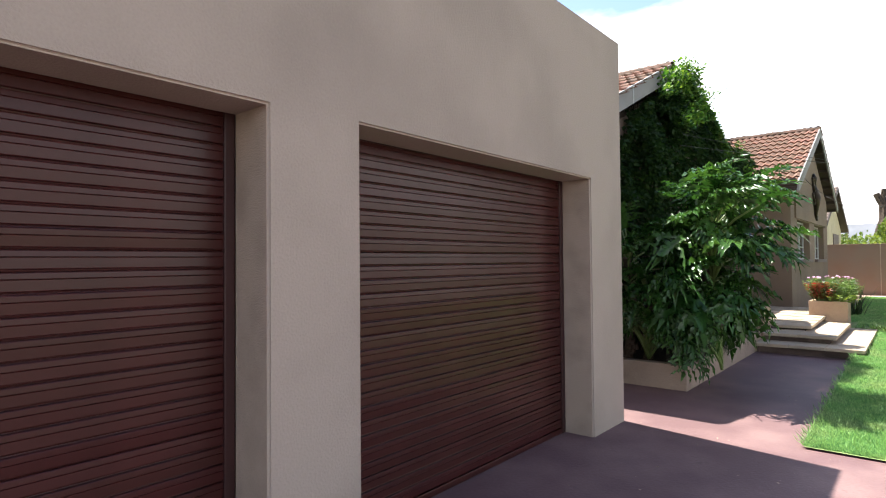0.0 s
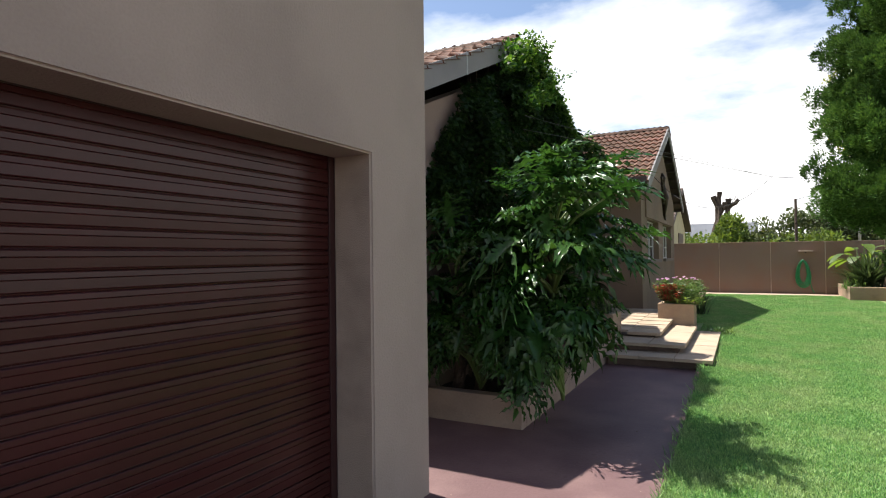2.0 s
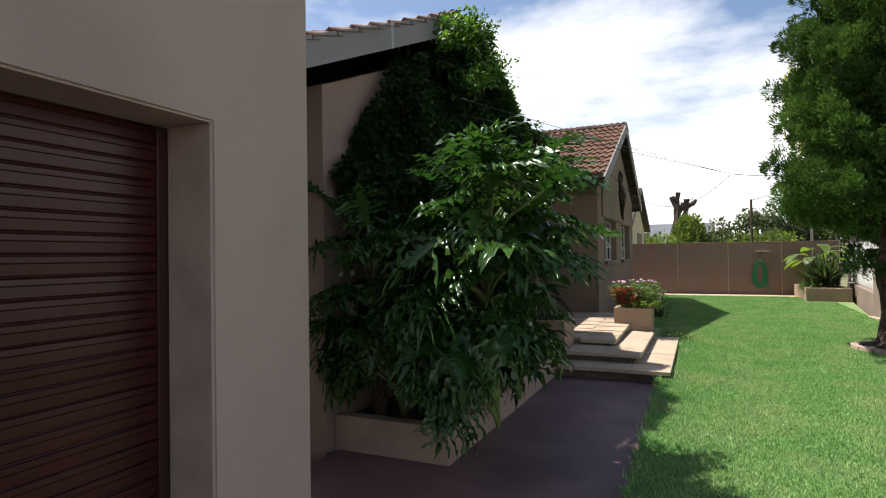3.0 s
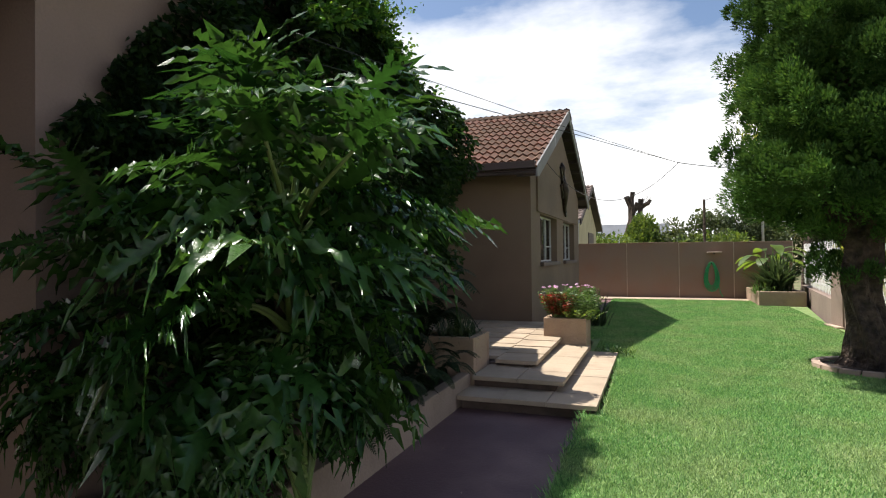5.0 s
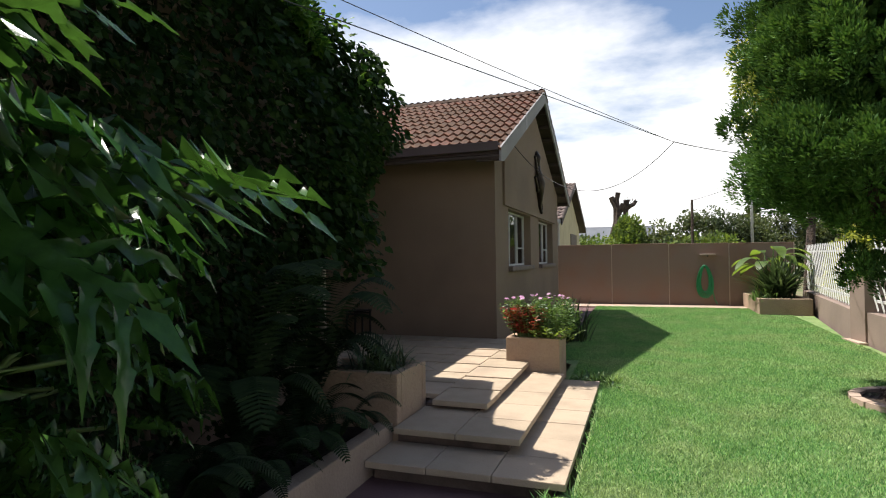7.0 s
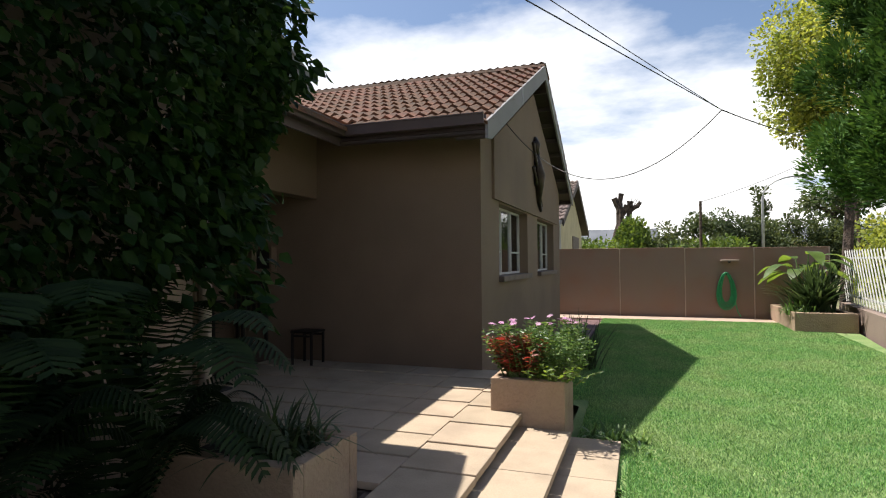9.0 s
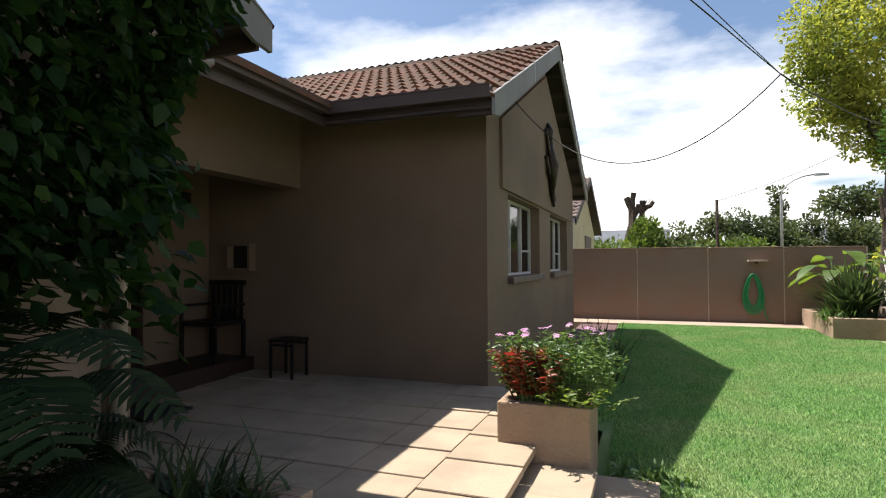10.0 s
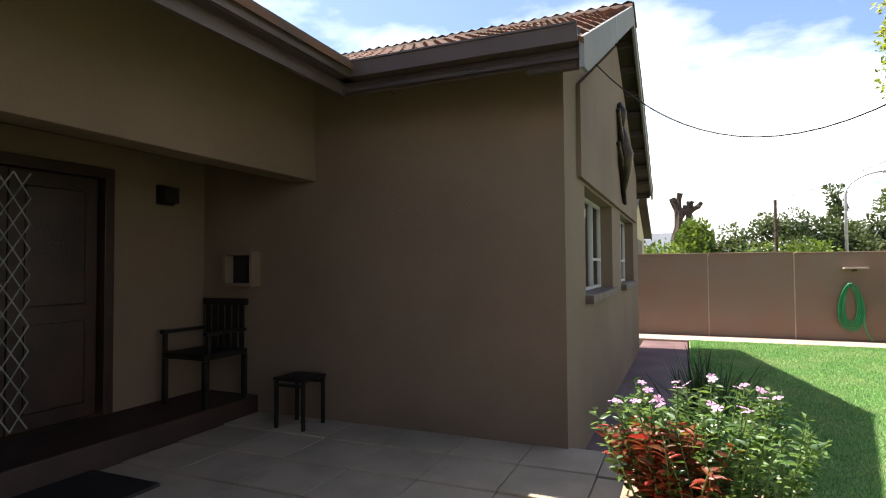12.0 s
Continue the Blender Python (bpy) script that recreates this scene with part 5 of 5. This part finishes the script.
for k in range(16):  # thin new shoots
    x = rnd.uniform(-0.95, -0.4)
    z = 5.15 + 0.3 * rnd.random()
    tube(bm, [(x, 47.2, z), (x + rnd.uniform(-0.25, 0.35), 47.2 + rnd.uniform(-0.2, 0.2), z + rnd.uniform(0.2, 0.55))], [0.012, 0.006], 4)
part("shoots", bm, BARK, ST, "thin bare shoots", kind="stuff")
CB = thing("conical_bush", "bright green conical conifer beyond the wall", "bush", (-0.75, 44, 0))
bm = bmesh.new()
part("trunk", gnarled(bm, [(-0.75, 44, 0), (-0.75, 44, 1.5), (-0.75, 44, 3.2)], [0.15, 0.12, 0.05], 7, 0.1, 3), BARK, CB)
cen = []
for i in range(150):
    z = 0.6 + 3.4 * rnd.random()
    w = 1.25 * min(1, max(0.06, (4.25 - z) / 2.2) ** 0.75)
    a = rnd.random() * math.tau
    cen.append((-0.75 + w * math.cos(a), 44 + w * math.sin(a), z))
part("foliage", clumps(cen, np.full(150, 0.28), 34, BUSH2, 0.2, 0.8, 0.4), BUSH2, CB, kind="stuff")


def shrub(lab, at, half, high, n, material, seed, leaf=0.24):
    r = random.Random(seed)
    T = thing("shrub", lab, "shrub", at)
    bm = bmesh.new()
    for k in range(4):
        tube(bm, [at, (at[0] + r.uniform(-half, half) * 0.5, at[1], high * 0.7)], [0.08, 0.03], 6)
    part("undergrowth", bm, BARK, T, kind="stuff")
    cen, rad = [], []
    for i in range(n):
        u, z = r.uniform(-1, 1), r.random()
        lim = math.sqrt(max(0.0, 1 - u * u * 0.85)) * (1 + 0.25 * noise.noise((u * 3, seed, 0)))
        cen.append((at[0] + u * half, at[1] + r.gauss(0, 0.8), 0.3 + z * high * lim))
        rad.append(r.uniform(0.35, 0.7))
    part("foliage", clumps(cen, rad, 85, material, leaf * 0.85, 0.2, 0.6), material, T, kind="stuff")


shrub("wide olive-green garden tree mass beyond the wall", (4.7, 48, 0), 3.2, 4.3, 190, BUSH, 41)
shrub("olive-green tree mass behind the street lamp", (9.2, 50, 0), 3.4, 4.1, 150, BUSH, 42)
shrub("dark green shrub beyond the wall", (1.0, 46, 0), 1.4, 3.2, 80, BUSH, 43)
shrub("low bright green hedge beyond the wall", (-2.5, 42, 0), 2.2, 2.25, 80, BUSH2, 44)
shrub("low bright green hedge by the pole", (3.2, 42, 0), 2.4, 2.3, 80, BUSH2, 45)
shrub("dark tree mass at the end of the street", (15.5, 55, 0), 4.5, 4.4, 160, BUSH, 46)
shrub("yellow-green rounded bush by the street", (9.4, 36, 0), 1.2, 2.9, 60, GOLD, 47)
shrub("dark tree mass along the street", (22, 50, 0), 6, 6.0, 160, BUSH, 48, 0.3)
shrub("distant olive tree belt", (-12, 60, 0), 9, 4.2, 160, BUSH, 49, 0.4)
CYP = thing("slim_cypress", "slim dark cypress in the distance", "tree", (8.6, 58, 0))
bm = bmesh.new()
part("trunk", gnarled(bm, [(8.6, 58, 0), (8.6, 58, 3), (8.6, 58, 6)], [0.2, 0.15, 0.06], 7, 0.1, 4), BARK, CYP)
cen = [(8.6 + rnd.gauss(0, 0.22), 58 + rnd.gauss(0, 0.22), 1 + 6.0 * rnd.random()) for _ in range(60)]
part("foliage", clumps(cen, np.full(60, 0.4), 30, BUSH, 0.25, 0.8, 0.4), BUSH, CYP, kind="stuff")
FC = broad_tree("flat_topped_tree", "flat-topped dark conifer in the distance", (14.0, 60, 0), 5.0, 0.25, (0, 0, 6.0, 2.4, 1.2), 60, 40, BUSH, 0.3, 51, 6, 0.5)

# street furniture
SLP = thing("street_lamp", "tall galvanised street lamp with a curved arm", "street lamp", (6.35, 45, 0))
bm = bmesh.new()
arm = [(6.35, 45, 0), (6.35, 45, 5.2)] + [(6.35 + 1.9 * (1 - math.cos(a)) * 0.9, 45, 5.2 + 1.15 * math.sin(a)) for a in (0.3, 0.6, 0.9, 1.2, 1.5)]
lp = part("pole", tube(bm, arm, [0.09, 0.07] + [0.045] * 5, 8), GALV, SLP, smooth=True)
part("lamp_head", boxes((7.95, 8.65, 44.9, 45.1, 6.27, 6.40), bevel=0.03), GALV, lp)
UP = thing("utility_pole", "slim timber utility pole", "pole", (2.69, 41, 0))
bm = bmesh.new()
part("pole", tube(bm, [(2.69, 41, 0), (2.69, 41, 4.75)], [0.09, 0.07], 8), BARK, UP)
DP2 = thing("dark_post", "leaning dark post in the street", "pole", (9.0, 38, 0))
bm = bmesh.new()
part("pole", tube(bm, [(9.1, 38, 0), (8.75, 38, 4.3)], [0.10, 0.08], 8), BARK, DP2)


def cable(name, lab, p, q, sag, r):
    bm = bmesh.new()
    n = 22
    pts = [Vector(p).lerp(Vector(q), i / n) - Vector((0, 0, sag * 4 * (i / n) * (1 - i / n))) for i in range(n + 1)]
    return solid(name, tube(bm, pts, r, 5), BLACK, lab, "cable", smooth=True)


KN = (0.36, 13.5, 2.95)
cable("overhead_cable", "black overhead service cable", (-2.35, 7.75, 3.02), KN, 0.0, 0.004)
cable("overhead_cable", "thin black overhead cable", (-2.25, 7.55, 3.12), KN, 0.03, 0.003)
cable("overhead_cable", "black overhead cable towards the street tree", KN, (3.7, 20.6, 3.9), 0.15, 0.006)
cable("house_cable", "slack black cable from the gable to the overhead line", (-1.985, 14.95, 3.47), KN, 0.71, 0.005)
cable("street_cable", "thin cable from the utility pole", (2.69, 41, 4.7), (8.6, 40, 7.0), 0.2, 0.015)

# ---- neighbour house ----
NB = thing("neighbour_house", "cream neighbour house with a grey-brown tiled gable", "house", (-6, 28.3, 0))
part("gable_wall", gable_wall(-2.9, -2.65, 25.0, 31.9, 0, 2.75, 28.45, 0.42), CREAM, NB)
part("side_wall", boxes((-10, -2.9, 25.0, 25.25, 0, 2.75)), CREAM, NB)
part("window_frame", boxes((-2.70, -2.62, 28.6, 30.6, 1.5, 2.5)), SILL, NB)
part("tile_field", tiles_field("tile_field", 28.45, 4.46, 0.40, 4.1, -1, -9.0, -2.4, TILEFAR), TILEFAR, NB, kind="stuff")
for s in (-1, 1):
    bm = bmesh.new()
    prism(bm, [(28.45, 4.46), (28.45 + s * 4.15, 4.46 - 0.40 * 4.15), (28.45 + s * 4.15, 4.46 - 0.40 * 4.15 - 0.2), (28.45, 4.24)], "x", -2.43, -2.40)
    part("barge_board", bm, SOFFIT, NB)
    bm = bmesh.new()
    prism(bm, [(28.45, 4.36), (28.45 + s * 4.1, 4.36 - 0.40 * 4.1), (28.45 + s * 4.1, 4.30 - 0.40 * 4.1), (28.45, 4.30)], "x", -9.0, -2.43)
    part("roof_deck", bm, SOFFIT, NB)
part("gutter", boxes((-9, -2.45, 24.28, 24.38, 2.66, 2.78)), WHITE, NB)
bm = bmesh.new()
part("downpipe", tube(bm, [(-2.6, 24.95, 2.7), (-2.6, 24.95, 0)], 0.04, 8), WHITE, NB)
FH = thing("far_house", "low grey-roofed house beyond the trees", "house", (-4, 70, 0))
part("wall", boxes((-9, 1.0, 70, 76, 0, 2.6)), CREAM, FH)
bm = bmesh.new()
prism(bm, [(69.5, 2.6), (73, 5.0), (76.5, 2.6)], "x", -9.4, 1.4)
part("roof", bm, GREYROOF, FH)
FH2 = thing("street_house", "cream walled house along the street", "house", (17, 62, 0))
part("wall", boxes((12, 24, 60, 66, 0, 3.0)), CREAM, FH2)
bm = bmesh.new()
prism(bm, [(59.5, 3.0), (63, 4.3), (66.5, 3.0)], "x", 11.5, 24.5)
part("roof", bm, GREYROOF, FH2)

# ---- wall things ----
HS = thing("garden_hose", "coiled green garden hose hung on the wall", "hose", (1.55, FY - 0.05, 0.3))
for k in range(6):
    bm = bmesh.new()
    ph, w, h = rnd.uniform(0, 1), 0.10 + 0.020 * k, 0.33 + 0.022 * k
    pts = [(1.55 + w * math.sin(t * math.tau / 26) * (1 - 0.25 * math.cos(t * math.tau / 26)), FY - 0.035 - 0.012 * (k % 3), 1.27 - h + h * math.cos(t * math.tau / 26) + 0.01 * k) for t in range(27)]
    part("coil", tube(bm, pts, 0.0125, 7), HOSE, HS, smooth=True)
bm = bmesh.new()
part("loose_end", tube(bm, [(1.68, FY - 0.05, 0.9), (1.74, FY - 0.06, 0.6), (1.78, FY - 0.08, 0.40), (1.84, FY - 0.12, 0.29)], 0.0125, 7), HOSE, HS, smooth=True)
bm = bmesh.new()
part("hook", tube(bm, [(1.55, FY, 1.27), (1.55, FY - 0.08, 1.26), (1.55, FY - 0.09, 1.30)], 0.008, 6), IRON, HS)
WS = thing("wall_shelf", "small weathered plank shelf on the wall", "shelf", (1.63, FY - 0.05, 1.58))
part("plank", boxes((1.44, 1.82, FY - 0.16, FY, 1.585, 1.625), bevel=0.006), CONC, WS)
part("bracket", boxes((1.60, 1.64, FY - 0.13, FY, 1.545, 1.584)), IRON, WS)
# metal sculpture: one plain mesh
bm = bmesh.new()
ax_, cy, cz = BW + 0.065, 17.35, 3.05
tube(bm, [(ax_, cy - 0.05, cz + 0.34), (ax_ + 0.03, cy + 0.02, cz + 0.16), (ax_ + 0.05, cy + 0.02, cz), (ax_ + 0.03, cy + 0.10, cz - 0.20), (ax_, cy + 0.22, cz - 0.42), (ax_, cy + 0.42, cz - 0.56), (ax_, cy + 0.52, cz - 0.48), (ax_, cy + 0.46, cz - 0.36)], [0.04, 0.07, 0.10, 0.075, 0.04, 0.026, 0.02, 0.012], 10)
tube(bm, [(ax_, cy - 0.05, cz + 0.34), (ax_ + 0.02, cy - 0.08, cz + 0.50), (ax_, cy - 0.06, cz + 0.62)], [0.05, 0.07, 0.025], 10)
for s, a, b in ((-1, 0.14, 0.34), (1, 0.14, 0.38), (-1, -0.16, -0.06), (1, -0.16, -0.02)):
    tube(bm, [(ax_, cy, cz + a), (ax_ + 0.02, cy + s * 0.13, cz + a + 0.06), (ax_, cy + s * 0.20, cz + b + 0.12), (ax_, cy + s * 0.24, cz + b + 0.16)], [0.035, 0.028, 0.024, 0.03], 8)
solid("gable_sculpture", bm, ART, "dark bronze metal lizard-like sculpture on the gable", "wall sculpture", smooth=True)

# ---- veranda things ----
DR = thing("front_door", "dark stained timber double door with a trellis gate", "door", (-5.45, 12.5, 0.56), kind="structure")
part("door_frame", boxes((-5.52, -5.38, 13.12, 13.2, 0.56, 2.47), (-5.52, -5.38, 11.75, 11.83, 0.56, 2.47), (-5.52, -5.38, 11.83, 13.12, 2.39, 2.47), bevel=0.006), TIMBER, DR)
for a, b in ((11.84, 12.47), (12.48, 13.11)):
    leaf = part("door_leaf", boxes((-5.50, -5.455, a, b, 0.57, 2.385), bevel=0.004), TIMBER, DR)
    for z0, z1 in ((0.68, 1.3), (1.42, 2.28)):
        pn = part("panel", boxes((-5.455, -5.44, a + 0.10, b - 0.10, z0, z1), bevel=0.012), TIMBER, leaf)
for i in range(7):
    for s in (-1, 1):
        bm = bmesh.new()
        y = 11.87 + i * 0.11
        pts = [(-5.40, y + s * 0.055 * (1 if k % 2 else -1), 0.60 + k * 0.175) for k in range(11)]
        part("trellis_bar", tube(bm, pts, 0.006, 5), GALV, DR, "thin steel trellis bar")
MT = solid("door_mat", boxes((-4.75, -4.15, 11.6, 12.6, 0.386, 0.408), bevel=0.006), RUBBER, "dark rubber door mat on the patio", "door mat")
WLP = thing("wall_lamp", "small dark box lamp on the veranda wall", "lamp", (-5.36, 13.58, 2.25))
part("body", boxes((-5.398, -5.30, 13.60, 13.75, 2.25, 2.39), bevel=0.012), IRON, WLP)
part("back_plate", boxes((-5.40, -5.392, 13.59, 13.77, 2.235, 2.405)), IRON, WLP)
NI = thing("wall_niche", "small square niche in the veranda wall, its shaded recess coloured black", "wall box", (-4.85, 14.16, 1.55))
part("frame", boxes((-5.06, -5.03, 14.01, 14.118, 1.52, 1.83), (-4.76, -4.73, 14.01, 14.118, 1.52, 1.83), (-5.03, -4.76, 14.01, 14.118, 1.80, 1.83), (-5.03, -4.76, 14.01, 14.118, 1.52, 1.55)), HOUSE, NI)
# black back puts the recess's shade into colour; the frame stands proud of the wall
part("back", boxes((-5.03, -4.76, 14.105, 14.116, 1.55, 1.80)), RUBBER, NI)


def stool(at, w, h, z):
    T = thing("side_stool", "small black metal side stool on the patio", "stool", (*at, z))
    x, y = at
    part("seat", boxes((x - w, x + w, y - w, y + w, z + h - 0.025, z + h), bevel=0.008), IRON, T)
    for a in (-1, 1):
        for b in (-1, 1):
            part("leg", boxes((x + a * (w - 0.02) - 0.012, x + a * (w - 0.02) + 0.012, y + b * (w - 0.02) - 0.012, y + b * (w - 0.02) + 0.012, z, z + h - 0.025)), IRON, T)
        part("rail", boxes((x - w + 0.032, x + w - 0.032, y + a * (w - 0.02) - 0.008, y + a * (w - 0.02) + 0.008, z + h - 0.07, z + h - 0.045)), IRON, T)


stool((-4.13, 13.90), 0.15, 0.40, 0.414)
CH = thing("garden_chair", "dark garden armchair in the veranda corner", "chair", (-5.0, 13.75, 0.56))
cx, cy, z = -5.02, 13.78, 0.56
part("seat", boxes((cx - 0.24, cx + 0.24, cy - 0.24, cy + 0.24, z + 0.38, z + 0.43), bevel=0.015), IRON, CH)
for a in (-1, 1):
    for b in (-1, 1):
        part("leg", boxes((cx + a * 0.22 - 0.018, cx + a * 0.22 + 0.018, cy + b * 0.22 - 0.018, cy + b * 0.22 + 0.018, z, z + 0.38)), IRON, CH)
    part("armrest", boxes((cx + a * 0.24 - 0.025, cx + a * 0.24 + 0.025, cy - 0.24, cy + 0.20, z + 0.58, z + 0.61), bevel=0.008), IRON, CH)
    part("arm_post", boxes((cx + a * 0.24 - 0.014, cx + a * 0.24 + 0.014, cy - 0.22, cy - 0.19, z + 0.43, z + 0.58)), IRON, CH)
for i in range(6):
    y = cy + 0.21
    part("back_slat", boxes((cx - 0.22 + i * 0.078, cx - 0.18 + i * 0.078, y, y + 0.02, z + 0.43, z + 0.80)), IRON, CH)
part("back_rail", boxes((cx - 0.25, cx + 0.25, cy + 0.20, cy + 0.24, z + 0.80, z + 0.86), bevel=0.01), IRON, CH)

# ---- tiles of the house roofs ----
part("tile_field", tiles_field("tile_field", AY, AZ, SLA, HA, -1, -9.0, BX, TILES), TILES, H, "weathered brown-red concrete tiles", kind="stuff")
part("tile_field", tiles_field("tile_field", AY, AZ, SLA, HA, 1, -9.0, BX, TILES), TILES, H, "weathered brown-red concrete tiles", kind="stuff")
part("tile_field", tiles_field("tile_field", BY, BZ, SLB, HB, 1, -9.0, BBX, TILES), TILES, H, "weathered brown-red concrete tiles", kind="stuff")


def ridge_tiles(x0, x1, y, z):
    bm = bmesh.new()
    k = 6
    rings = []
    for x, q in ((0, 1.0), (0.42, 0.93)):
        rings.append([bm.verts.new((x, 0.13 * q * math.cos(math.pi * i / k), 0.085 * q * math.sin(math.pi * i / k))) for i in range(k + 1)])
    for i in range(k):
        bm.faces.new((rings[0][i], rings[0][i + 1], rings[1][i + 1], rings[1][i]))
    me = finish(bm, "ridge_tile", TILE)
    x = x0
    while x > x1:
        r = part("ridge_tile", me, TILE, H)
        r.matrix_basis = Matrix.Translation((x - 0.42, y, z + rnd.uniform(-0.004, 0.004)))
        x -= 0.40


ridge_tiles(BX, -8.8, AY, AZ - 0.05)
ridge_tiles(BBX, -8.8, BY, BZ - 0.05)
# the slope that the walk passes: each tile on its own
eave, up, out, length = slope_frame(BY, BZ, SLB, HB + 0.02, -1, -0.048)
tm = tile_mesh("roof_tile", TILE)
rows, cols_n, xw = 12, 21, 0.30
frame_m = Matrix((Vector((1, 0, 0)), up, out)).transposed().to_4x4()
for r in range(rows):
    for c in range(cols_n):
        p = eave + up * (r * (length - 0.12) / rows) + Vector((BBX - (c + 1) * xw, 0, 0)) + out * rnd.uniform(-0.003, 0.004)
        if p.x < -3.6 and p.z < 3.02 + 0.45 * (-3.45 - p.x):
            continue
        o = part("roof_tile", tm, TILE, H)
        o.matrix_basis = Matrix.Translation(p) @ frame_m @ pose(0, 0, 0, 0, 0, rnd.uniform(-0.6, 0.6))
part("tile_field", tiles_field("tile_field", BY, BZ, SLB, HB, -1, -9.0, BBX - cols_n * xw, TILES), TILES, H, kind="stuff")
